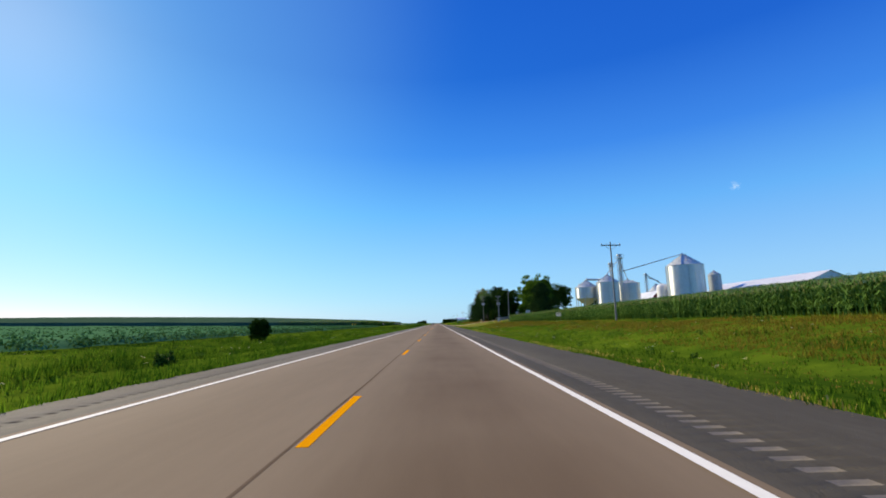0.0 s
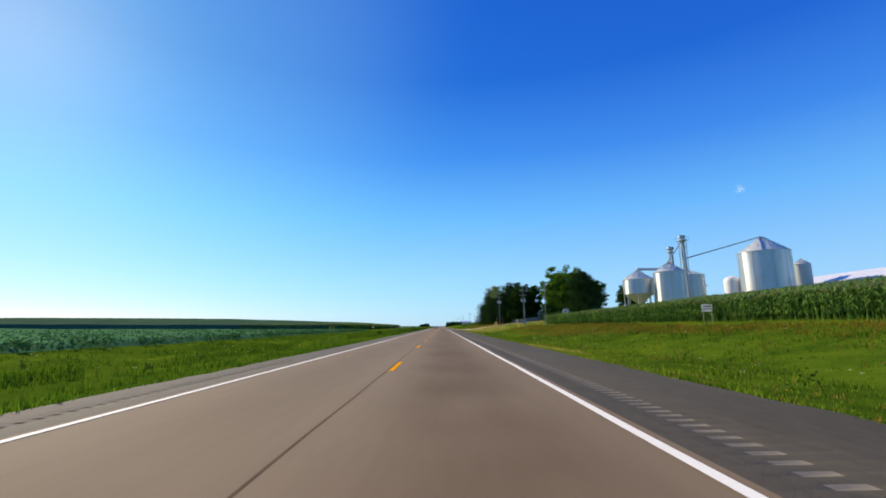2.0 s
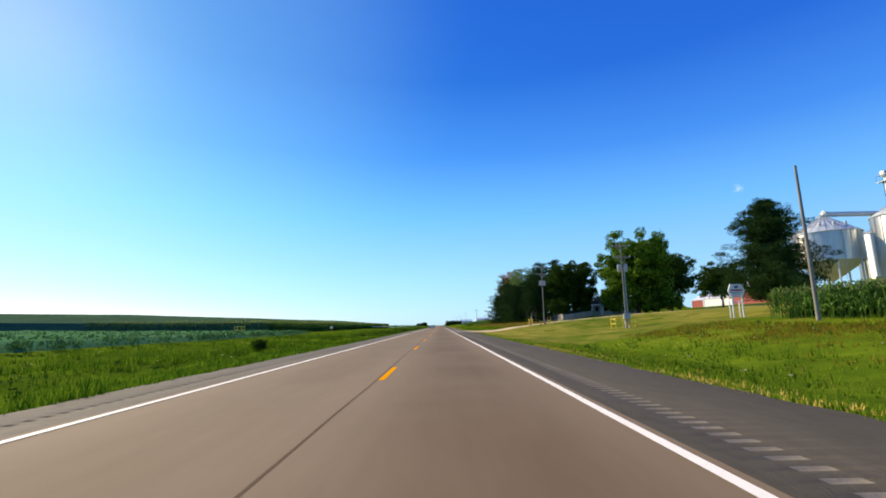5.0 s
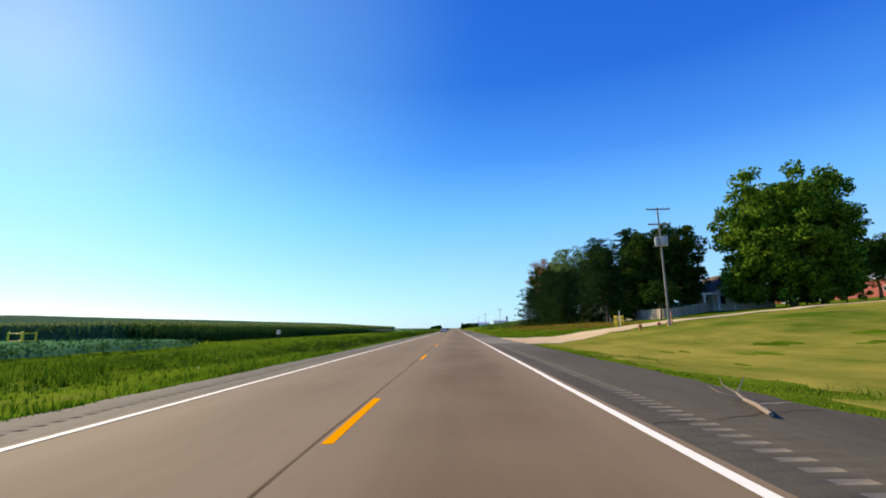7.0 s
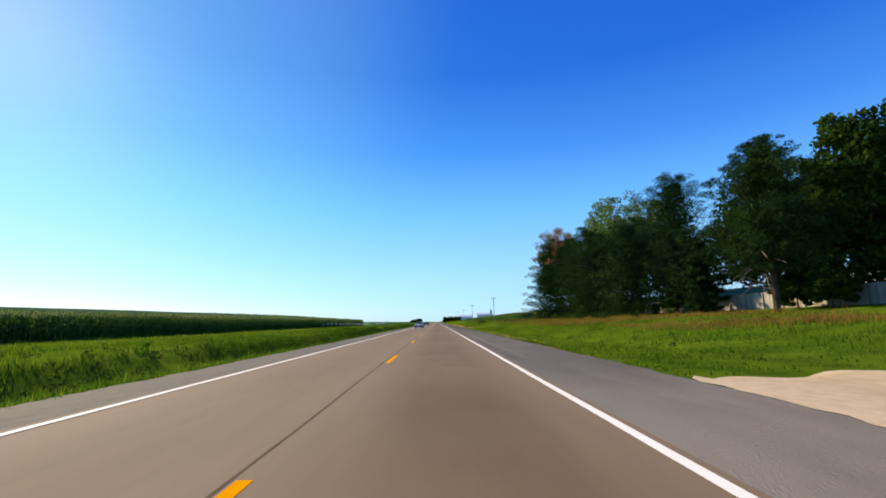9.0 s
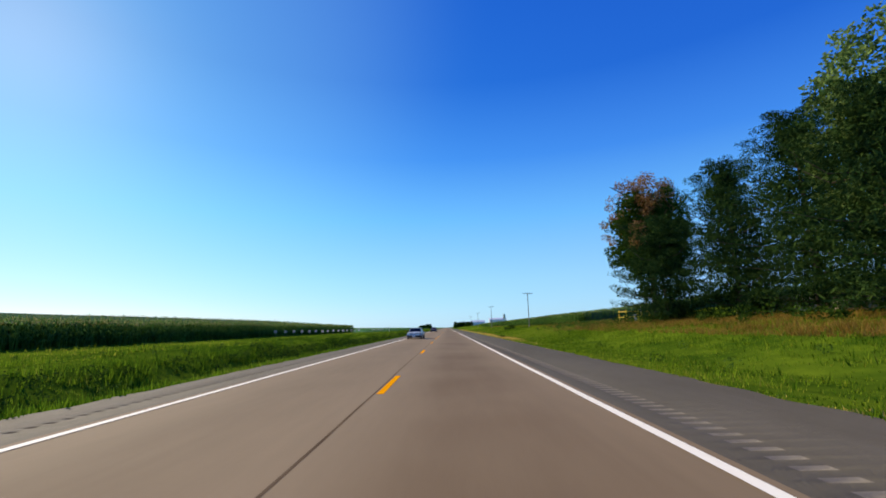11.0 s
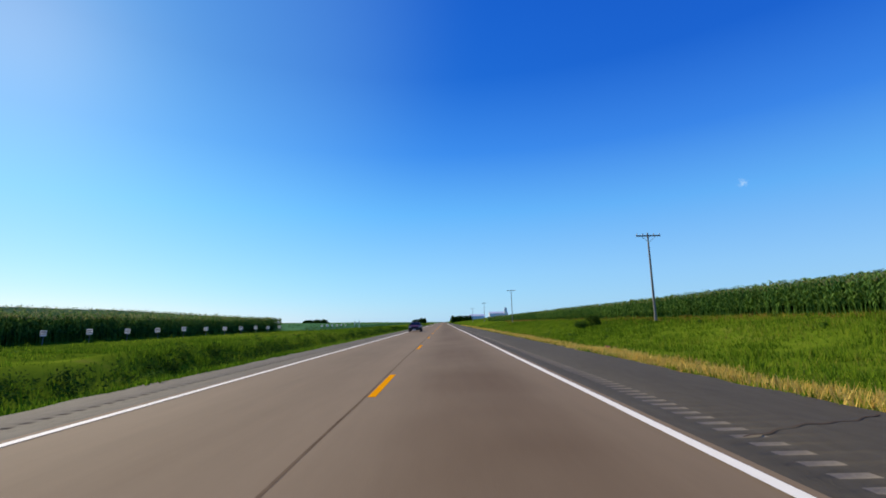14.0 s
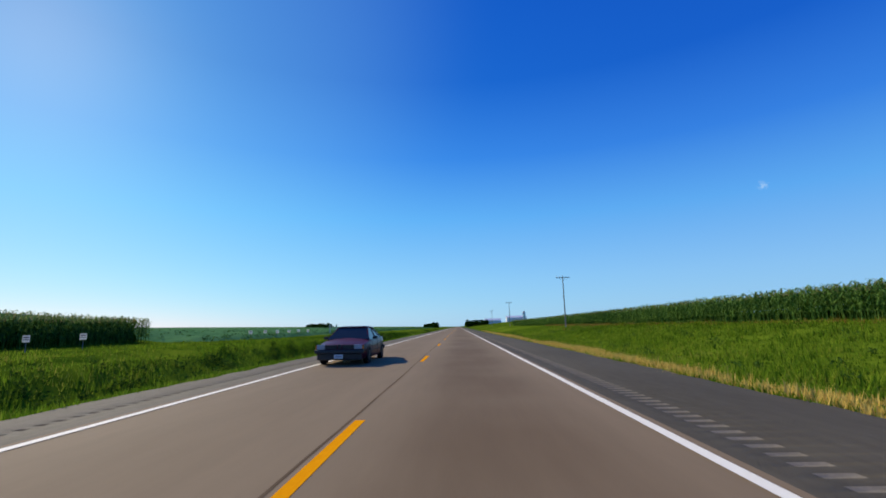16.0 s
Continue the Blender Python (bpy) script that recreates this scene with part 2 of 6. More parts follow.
BEAN_TOP = material("soybean_canopy_leaf", (0.045, 0.14, 0.05), (0.13, 0.27, 0.1), 1.2, 0.95, bump=0.4, bump_scale=3.0)
LEAF = material("broad_leaf", (0.026, 0.076, 0.008), (0.22, 0.36, 0.034), 0.3, 0.6, island=0.6, translucent=0.4)
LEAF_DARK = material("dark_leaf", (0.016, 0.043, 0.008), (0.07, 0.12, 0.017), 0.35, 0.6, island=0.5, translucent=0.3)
LEAF_BROWN = material("brown_dead_leaf", (0.17, 0.085, 0.03), (0.4, 0.22, 0.09), 0.6, 0.7, island=0.5, translucent=0.35)
LEAF_PALE = material("pale_poplar_leaf", (0.07, 0.13, 0.035), (0.26, 0.36, 0.1), 0.35, 0.6, island=0.5, translucent=0.35)
NEEDLE = material("pine_needle", (0.009, 0.027, 0.011), (0.062, 0.11, 0.024), 0.5, 0.6, island=0.4, translucent=0.1)
BARK = material("bark", (0.05, 0.035, 0.025), (0.14, 0.105, 0.08), 6.0, 0.9, bump=0.8, bump_scale=14, stretch=(1, 1, 0.2))
DEADWOOD = material("bare_dead_wood", (0.2, 0.15, 0.11), (0.36, 0.29, 0.23), 6.0, 0.9, bump=0.5, bump_scale=20)
POLE_WOOD = material("weathered_pole_wood", (0.2, 0.17, 0.14), (0.38, 0.34, 0.3), 5.0, 0.85, bump=0.5, bump_scale=25, stretch=(1, 1, 0.1))
GALV = material("galvanised_steel", (0.6, 0.61, 0.58), (0.76, 0.77, 0.73), 0.8, 0.4, metal=0.7, large=0.5)
GALV_DULL = material("dull_galvanised_steel", (0.42, 0.46, 0.46), (0.58, 0.62, 0.61), 1.0, 0.55, metal=0.25)
GALV_ROOF = material("weathered_steel_roof", (0.53, 0.56, 0.52), (0.66, 0.69, 0.64), 1.0, 0.55, metal=0.12)
WHITE_PAINT = material("white_paint", (0.66, 0.66, 0.65), (0.82, 0.82, 0.8), 2.0, 0.5)
WHITE_METAL = material("white_steel_roof", (0.68, 0.68, 0.67), (0.84, 0.84, 0.82), 1.0, 0.4)
SIGN_BOARD = material("white_plastic_board", (0.74, 0.74, 0.72), (0.86, 0.86, 0.84), 3.0, 0.5, translucent=0.5)
RED_PAINT = material("barn_red_paint", (0.24, 0.035, 0.02), (0.36, 0.06, 0.035), 1.5, 0.6, stretch=(4, 4, 0.3))
YELLOW_PAINT = material("safety_yellow_paint", (0.75, 0.5, 0.015), (0.88, 0.64, 0.04), 3.0, 0.6)
GREEN_STEEL = material("dark_green_steel", (0.03, 0.06, 0.04), (0.06, 0.1, 0.07), 1.5, 0.5, stretch=(4, 4, 0.3))
GREY_BOX = material("grey_enamel", (0.35, 0.36, 0.37), (0.5, 0.51, 0.52), 3.0, 0.45)
DARK_INK = material("dark_sign_ink", (0.05, 0.05, 0.06), (0.12, 0.1, 0.1), 8.0, 0.6)
RED_INK = material("red_sign_ink", (0.4, 0.04, 0.03), (0.55, 0.07, 0.05), 8.0, 0.6)
FENCE_WOOD = material("weathered_fence_boards", (0.3, 0.25, 0.19), (0.5, 0.44, 0.36), 4.0, 0.85, bump=0.4, bump_scale=30, stretch=(1, 1, 0.15), island=0.4, random_object=True)
PALE_TIMBER = material("pale_new_timber", (0.6, 0.55, 0.36), (0.76, 0.71, 0.5), 4.0, 0.8, stretch=(1, 1, 0.15))
SHINGLE = material("brown_roof_shingles", (0.12, 0.09, 0.07), (0.24, 0.19, 0.15), 5.0, 0.9, bump=0.6, bump_scale=12)
DARK_GLASS = material("dark_window_glass", (0.012, 0.014, 0.016), (0.02, 0.024, 0.028), 1.0, 0.06)
SILVER = material("silver_car_paint", (0.6, 0.59, 0.55), (0.68, 0.67, 0.62), 1.0, 0.35, metal=0.15)
MAROON = material("dark_maroon_car_paint", (0.075, 0.008, 0.016), (0.11, 0.013, 0.026), 1.0, 0.3)
MAROON.node_tree.nodes["Principled BSDF"].inputs["Specular IOR Level"].default_value = 0.15
CHROME = material("chrome", (0.7, 0.7, 0.7), (0.8, 0.8, 0.8), 1.0, 0.15, metal=1.0)
BLACK = material("black_plastic", (0.012, 0.012, 0.013), (0.025, 0.025, 0.026), 4.0, 0.5)
RUBBER = material("tyre_rubber", (0.015, 0.015, 0.015), (0.03, 0.03, 0.03), 8.0, 0.85)
LAMP_GLASS = material("clear_lamp_lens", (0.3, 0.32, 0.34), (0.5, 0.52, 0.53), 22.0, 0.08, stretch=(3, 1, 1))
# dark colour replaces the shade that hides the wheel covers
WHEEL_COVER = material("shaded_wheel_cover", (0.06, 0.06, 0.062), (0.12, 0.12, 0.125), 6.0, 0.5, metal=0.5)
AMBER = material("amber_lens", (0.5, 0.14, 0.02), (0.6, 0.2, 0.03), 8.0, 0.2)
RUNNER = material("red_bumper_strip", (0.2, 0.03, 0.025), (0.3, 0.05, 0.04), 8.0, 0.4)
ORANGE = material("orange_plastic_bag", (0.75, 0.16, 0.05), (0.9, 0.28, 0.1), 9.0, 0.5)


GROUND = material("grassy_ground", (0.032, 0.074, 0.005), (0.14, 0.205, 0.012), 0.5, 0.95, bump=1.0, bump_scale=6, large=0.6, accent=(0.26, 0.2, 0.05))
# grass grows in lighter and darker swathes
for m in (BLADES, DITCH_BLADES, GROUND, LAWN, LAWN_BLADES):
    for n in m.node_tree.nodes:
        if n.type == "VALTORGB":
            n.color_ramp.elements[0].position, n.color_ramp.elements[1].position = 0.39, 0.61
# rolled sheet steel spreads its shine up and down
tangent = GALV.node_tree.nodes.new("ShaderNodeTangent")
tangent.direction_type, tangent.axis = "RADIAL", "Z"
steel = GALV.node_tree.nodes["Principled BSDF"]
steel.inputs["Anisotropic"].default_value, steel.inputs["Anisotropic Rotation"].default_value = 0.85, 0.25
GALV.node_tree.links.new(tangent.outputs[0], steel.inputs["Tangent"])
DARK_GLASS.node_tree.nodes["Principled BSDF"].inputs["Specular IOR Level"].default_value = 0.25


# ---- mesh helpers ----
def mesh_object(name, verts, faces, mat, parent=None, smooth=False):
    me = bpy.data.meshes.new(name)
    me.from_pydata([tuple(v) for v in verts], [], faces)
    me.materials.append(mat)
    if smooth:
        me.shade_smooth()
    ob = new(name, me)
    if parent:
        ob.parent = parent
    return ob


def part(name, bm, mat, parent=None, label="", smooth=False):
    """Links a bmesh as one mesh object under a thing or a part."""
    me = bpy.data.meshes.new(name)
    bmesh.ops.recalc_face_normals(bm, faces=bm.faces)
    bm.to_mesh(me)
    bm.free()
    me.materials.append(mat)
    if smooth:
        me.shade_smooth()
        me.set_sharp_from_angle(angle=radians(40))
    ob = new(name, me)
    if parent:
        ob.parent = parent
    return tagged(ob, label)


def block(bm, x0, y0, z0, x1, y1, z1, bevel=0.0):
    """A box, with bevelled edges if wanted, added to bm."""
    r = bmesh.ops.create_cube(bm, size=1.0)
    vs = r["verts"]
    bmesh.ops.scale(bm, vec=(x1 - x0, y1 - y0, z1 - z0), verts=vs)
    bmesh.ops.translate(bm, vec=((x0 + x1) / 2, (y0 + y1) / 2, (z0 + z1) / 2), verts=vs)
    if bevel:
        es = list({e for v in vs for e in v.link_edges})
        bmesh.ops.bevel(bm, geom=es, offset=bevel, segments=2, affect="EDGES", profile=0.5)
    return bm


def tube(bm, pts, radii, sides=8, cap=True):
    """A tapered tube through points."""
    rings = []
    for i, p in enumerate(pts):
        a = Vector(pts[max(i - 1, 0)])
        b = Vector(pts[min(i + 1, len(pts) - 1)])
        d = (b - a).normalized()
        u = d.cross(Vector((0, 1, 0.01)) if abs(d.y) < 0.9 else Vector((1, 0, 0.01))).normalized()
        w = d.cross(u)
        rings.append([bm.verts.new(Vector(p) + (u * math.cos(k * 2 * math.pi / sides) + w * math.sin(k * 2 * math.pi / sides)) * radii[i])
                      for k in range(sides)])
    for r0, r1 in zip(rings, rings[1:]):
        for k in range(sides):
            bm.faces.new((r0[k], r0[(k + 1) % sides], r1[(k + 1) % sides], r1[k]))
    if cap:
        bm.faces.new(rings[0][::-1])
        bm.faces.new(rings[-1])
    return bm


def lathe(bm, profile, sides=32, closed=True):
    """Turns (radius, z) points round the z axis."""
    rings = [[bm.verts.new((r * math.cos(k * 2 * math.pi / sides), r * math.sin(k * 2 * math.pi / sides), z)) for k in range(sides)]
             for r, z in profile]
    for r0, r1 in zip(rings, rings[1:]):
        for k in range(sides):
            bm.faces.new((r0[k], r0[(k + 1) % sides], r1[(k + 1) % sides], r1[k]))
    if closed:
        bm.faces.new(rings[0][::-1])
        bm.faces.new(rings[-1])
    return bm


def thing(name, m, label, category, group="", kind=""):
    """An empty at the base of a thing, to carry its parts."""
    ob = new(name)
    ob.matrix_world = m
    return tagged(ob, label, category, group, kind)


def triangles(name, verts, corners, mat, parent=None):
    """A mesh from arrays: verts (n, 3), corners (m, 3 or 4)."""
    me = bpy.data.meshes.new(name)
    k = corners.shape[1]
    me.vertices.add(len(verts))
    me.vertices.foreach_set("co", np.ascontiguousarray(verts, dtype=np.float32).ravel())
    me.loops.add(corners.size)
    me.loops.foreach_set("vertex_index", np.ascontiguousarray(corners, dtype=np.int32).ravel())
    me.polygons.add(len(corners))
    me.polygons.foreach_set("loop_start", np.arange(0, corners.size, k, dtype=np.int32))
    me.update(calc_edges=True)
    me.materials.append(mat)
    ob = new(name, me)
    if parent:
        ob.parent = parent
    return ob


# ---- the lie of the land ----
FIELD = [(6.7, -0.06), (8, -0.2), (10, -0.42), (13, -0.55), (16, -0.1), (20, 0.65), (24, 1.12), (32, 1.8), (40, 2.7), (60, 4.9), (101, 8.4), (160, 10.5), (400, 12.5), (3200, 12.5)]
YARD = [(6.7, -0.06), (8, -0.12), (10, -0.2), (13, -0.1), (18, 0.5), (24, 1.2), (30, 1.75), (45, 2.9), (60, 3.7), (101, 5.9), (160, 9.3), (400, 12), (3200, 12)]
YARD_LOW = [(6.7, -0.06), (8, -0.15), (10, -0.28), (13, -0.3), (18, 0.0), (24, 0.45), (28, 0.8), (35, 1.5), (45, 2.6), (60, 3.6), (101, 5.9), (160, 9.3), (400, 12), (3200, 12)]
LEFT = [(5.5, -0.06), (8, -0.35), (13, -0.55), (20, -0.4), (26, 0.0), (33, 0.2), (60, 0.6), (600, 11), (3200, 14)]


def smooth_step(a, b, v):
    s = np.clip((np.asarray(v, float) - a) / (b - a), 0, 1)
    return s * s * (3 - 2 * s)


def ground_z(x, y):
    """Height of the ground: the verge falls to a ditch and rises to the fields; the farmyard slopes up from the road."""
    x, y = np.asarray(x, float), np.asarray(y, float)
    back = 98 * smooth_step(42, 56, x) + 75 * smooth_step(118, 132, x)
    yard = smooth_step(148, 162, y) * (1 - smooth_step(222, 234, y - back))
    lane_side = smooth_step(180, 197, y)
    dip = smooth_step(345, 520, y) * (1 - smooth_step(700, 1000, y))
    right = np.interp(x, *zip(*FIELD)) * (1 - yard) * (1 - 0.62 * dip * smooth_step(22, 30, x)) + (np.interp(x, *zip(*YARD_LOW)) * (1 - lane_side) + np.interp(x, *zip(*YARD)) * lane_side) * yard
    swell = np.interp(-x, [33, 60, 100, 200, 600], [0, 1.0, 3.0, 3.4, 0]) * smooth_step(205, 270, y) * (1 - smooth_step(405, 480, y))
    swell = swell + np.interp(-x, [33, 60, 100, 200], [0, 0.9, 0.2, 0]) * smooth_step(290, 350, y) * (1 - smooth_step(405, 480, y))
    ridges = 0.13 * np.sin(1.15 * x + 0.9 * np.sin(y * 0.04)) * smooth_step(8.0, 10.5, -x) * (1 - smooth_step(22, 26, -x))
    cut = np.interp(-x, [6, 9, 11.5, 13, 15.6, 18, 24], [0, -0.4, -0.6, -0.55, 0.3, 0.3, 0]) * smooth_step(185, 212, y)
    left = np.interp(-x, *zip(*LEFT)) + swell + ridges + cut
    z = np.where(x > 0, right, left)
    z = np.where((x > -5.4) & (x < 6.6), -0.06, z)
    rough = 0.05 * np.sin(x * 0.9 + 1.7 * np.sin(y * 0.21)) * np.sin(y * 0.33 + x * 0.2)
    lumps = 0.13 * np.sin(x * 0.55 + 0.8 * np.sin(y * 0.13)) * np.sin(y * 0.23 + 1.3 * np.sin(x * 0.4)) + 0.07 * np.sin(y * 0.71 + x * 1.1)
    return z + rough * smooth_step(7.5, 11, np.abs(x)) + lumps * smooth_step(-9, -13, x) * (1 - smooth_step(-22, -27, x))


def ground_at(x, y):
    return float(ground_z(x, y))


def sheet(name, xs, ys, height, mat, parent=None):
    """A grid over xs and ys at the given heights."""
    X, Y = np.meshgrid(xs, ys)
    v = np.stack([X, Y, height(X, Y)], -1).reshape(-1, 3)
    nx, ny = len(xs), len(ys)
    i = (np.arange(ny - 1)[:, None] * nx + np.arange(nx - 1)[None]).ravel()
    ob = triangles(name, v, np.stack([i, i + 1, i + nx + 1, i + nx], -1), mat, parent)
    ob.data.shade_smooth()
    return ob


# ---- ground and road ----
gx = np.unique(np.concatenate([np.linspace(-3200, -600, 14), np.linspace(-600, -60, 28), np.linspace(-60, -5.4, 60), np.linspace(-5.4, 6.6, 7),
                               np.linspace(6.6, 60, 60), np.linspace(60, 200, 36), np.linspace(200, 3200, 20)]))
gy = np.unique(np.concatenate([np.linspace(-250, -30, 12), np.linspace(-30, 520, 139), np.linspace(520, 1400, 60), np.linspace(1400, 4600, 33)]))
tagged(sheet("ground", gx, gy, ground_z, GROUND), "green grassy verge and farmland falling to shallow ditches", "ground", kind="structure")

HALF, R_SIDE, L_SIDE = 3.86, 6.78, -5.56
road_y = np.unique(np.concatenate([np.linspace(-60, 520, 117), np.linspace(520, 4500, 60)]))
road = tagged(sheet("road", np.linspace(-HALF, HALF, 9), road_y, lambda x, y: -0.006 * np.abs(x) / HALF + 0 * y, PAVE),
              "worn grey-brown paved two-lane highway running straight ahead", "road", kind="structure")


def shoulder(name, inner, strip0, strip1, outer, mat, groove, y0, y1, gaps, label):
    """A paved shoulder with a row of milled rumble grooves along it, real dips in the surface."""
    xs = [inner, strip0, strip0 + 0.02 * np.sign(outer), strip1 - 0.02 * np.sign(outer), strip1, (strip1 + outer) / 2, outer]
    ys, deep = [], []
    y = y0
    while y < y1:
        cut = not any(a < y < b for a, b in gaps)
        for off, d in ((0.0, 0), (0.04, 1), (0.09, 1), (0.13, 0)):
            ys.append(y + off)
            deep.append(d if cut else 0)
        y += 0.305
    ys, deep = [-60.0] + ys + [y1 + 0.5, 700.0, 4500.0], [0] + deep + [0, 0, 0]
    edge = np.array([0.05 * math.sin(v * 0.7) + 0.07 * math.sin(v * 2.9 + 1) * math.sin(v * 0.31) for v in ys])
    X = np.tile(np.array(xs)[None], (len(ys), 1))
    X[:, -1] += edge
    Y = np.tile(np.array(ys)[:, None], (1, len(xs)))
    if outer > 0:
        X[:, 1:5] -= 0.12 * smooth_step(205, 212, np.array(ys))[:, None]
    Z = np.full_like(X, -0.008)
    Z[:, -1], Z[:, -2] = -0.03, -0.016
    Z[:, 2:4] -= 0.013 * np.array(deep)[:, None]
    v = np.stack([X, Y, Z], -1).reshape(-1, 3)
    nx = len(xs)
    i = (np.arange(len(ys) - 1)[:, None] * nx + np.arange(nx - 1)[None])
    ob = triangles(name, v, np.stack([i, i + 1, i + nx + 1, i + nx], -1).reshape(-1, 4), mat)
    ob.data.materials.append(groove)
    d = np.array(deep)
    cut_rows = (d[:-1] > 0) | (d[1:] > 0)
    idx = np.zeros(i.shape, dtype=np.int32)
    idx[cut_rows, 1:4] = 1
    ob.data.polygons.foreach_set("material_index", idx.ravel())
    return tagged(ob, label, "shoulder", kind="structure")


shoulder("shoulder_right", HALF, 4.34, 4.68, R_SIDE, ASPHALT, GROOVE, -20, 470, [(191, 219)], "dark asphalt road shoulder with milled rumble strips")
shoulder("shoulder_left", -HALF, -4.4, -4.56, L_SIDE, ASPHALT_PALE, WORN_GROOVE, -20, 470, [(60, 110), (190, 255)], "grey asphalt road shoulder with worn rumble strips")


def strip(name, x0, x1, ys, mat, wander, z, parent):
    """A thin painted or tarred band that wanders slightly along the road."""
    v, f = [], []
    for k, y in enumerate(ys):
        dx = wander * (math.sin(y * 0.37) + 0.6 * math.sin(y * 1.13 + 2))
        v += [(x0 + dx, y, z), (x1 + dx, y, z)]
        if k:
            f.append((2 * k - 2, 2 * k - 1, 2 * k + 1, 2 * k))
    return mesh_object(name, v, f, mat, parent)


line_y = list(np.linspace(-50, 520, 400)) + list(np.linspace(530, 4400, 60))
tagged(strip("edge_line_right", 3.61, 3.745, line_y, WHITE_LINE, 0.006, 0.003, road), "white painted edge line")
tagged(strip("edge_line_left", -3.72, -3.58, line_y, WHITE_LINE, 0.006, 0.003, road), "white painted edge line")
tagged(strip("centre_joint", -0.15, -0.11, line_y, JOINT, 0.012, 0.002, road), "dark tarred joint between the lanes")
bm = bmesh.new()
block(bm, -0.07, 0, -0.004, 0.07, 3.28, 0.004, 0.002)
dash = part("lane_dash", bm, YELLOW_LINE, road, "yellow painted lane dash")
dash.location = (0, -3 * 13.655, 0)
for k in range(-2, 110):
    d = new("lane_dash", dash.data)
    d.parent, d.location = road, (0, k * 13.655, 0)
    d["label"] = "yellow painted lane dash"


def crack(y, x0, x1, slant, parent):
    v, f, n = [], [], 24
    for k in range(n + 1):
        s = k / n
        x = x0 + (x1 - x0) * s
        yy = y + slant * s + 0.05 * math.sin(9 * s + y) + 0.03 * math.sin(31 * s)
        w = 0.005 + 0.011 * abs(math.sin(7 * s + y))
        z = -0.004 - (0.024 * max(0, abs(x) - 4.9) / 1.9)
        v += [(x, yy - w, z + 0.005), (x, yy + w, z + 0.005)]
        if k:
            f.append((2 * k - 2, 2 * k, 2 * k + 1, 2 * k - 1))
    tagged(mesh_object("crack", v, f, SEAM, parent), "dark transverse pavement crack")


for y, x0, x1, sl in ((37.5, 4.0, 6.6, 0.5), (164.6, 3.9, 6.6, 0.9), (233.3, 4.0, 6.7, 1.2), (324.7, 4.3, 6.6, 0.9), (290.3, -5.5, -3.9, 0.2), (342.0, -5.5, -3.9, -0.3), (12, -5.5, -3.8, 0.2)):
    crack(y, x0, x1, sl, road)


# ---- farm lane and lawn ----
LANE_X = (6, 7, 8.5, 11, 16, 21, 25, 30, 45, 130)
LANE_NEAR = (191.3, 192.6, 194.6, 198.6, 204.2, 207.3, 209.0, 210.8, 211.0, 211.0)
LANE_FAR = (213.6, 214.2, 214.8, 215.3, 215.3, 215.3, 215.5, 215.8, 216.0, 216.0)


def drive_half(x):
    """Half width of the lane: a wide mouth at the road, narrow further up."""
    return (np.interp(x, LANE_X, LANE_FAR) - np.interp(x, LANE_X, LANE_NEAR)) / 2


def drive_mid(x):
    return (np.interp(x, LANE_X, LANE_FAR) + np.interp(x, LANE_X, LANE_NEAR)) / 2


dx = np.concatenate([np.linspace(6.62, 24, 40), np.linspace(25, 130, 50)])
dt = np.linspace(-1, 1, 41)
X, Tt = np.meshgrid(dx, dt)
Yd = drive_mid(X) + Tt * drive_half(X) + 0.25 * np.sin(X * 2.1 + 4 * Tt) * np.abs(Tt)
Zd = np.maximum(ground_z(X, Yd) + 0.05, -0.02 - 0.07 * (X - 7.0))
Zd = np.where((np.abs(Tt) > 0.99) & (X > 7.5), ground_z(X, Yd) - 0.1, Zd)
Zd = np.where(X < R_SIDE + 0.6, -0.012 - 0.012 * (X - 6.2), Zd)
X = X + (0.14 * np.sin(Yd * 1.1 + 2 * np.sin(Yd * 0.4)) + 0.07 * np.sin(Yd * 5.3)) * np.clip(1 - (X - 6.6) / 1.4, 0, 1)
i = (np.arange(len(dt) - 1)[:, None] * len(dx) + np.arange(len(dx) - 1)[None]).ravel()
lane = triangles("farm_lane", np.stack([X, Yd, Zd], -1).reshape(-1, 3), np.stack([i, i + 1, i + len(dx) + 1, i + len(dx)], -1), GRAVEL)
lane.data.shade_smooth()
tagged(lane, "pale sandy gravel farm lane spreading onto the shoulder", "driveway", kind="structure")

lx, ly = np.concatenate([np.linspace(7.6, 30, 60), np.linspace(31, 100, 60)]), np.linspace(148, 209, 123)


def lawn_z(x, y):
    e = np.minimum(np.minimum(x - 7.6, 100 - x), np.minimum(y - 148, 209 - y)) + 0.6 * np.sin(y * 0.4) + 0.5 * np.sin(x * 1.1 + y * 0.9) + 0.4 * np.sin(y * 2.3 + x)
    return ground_z(x, y) + np.where(e > 0.6, 0.022, -0.12)


tagged(sheet("lawn", lx, ly, lawn_z, LAWN), "mown yellowing lawn sloping up from the road", "lawn", kind="structure")

# ---- crops ----


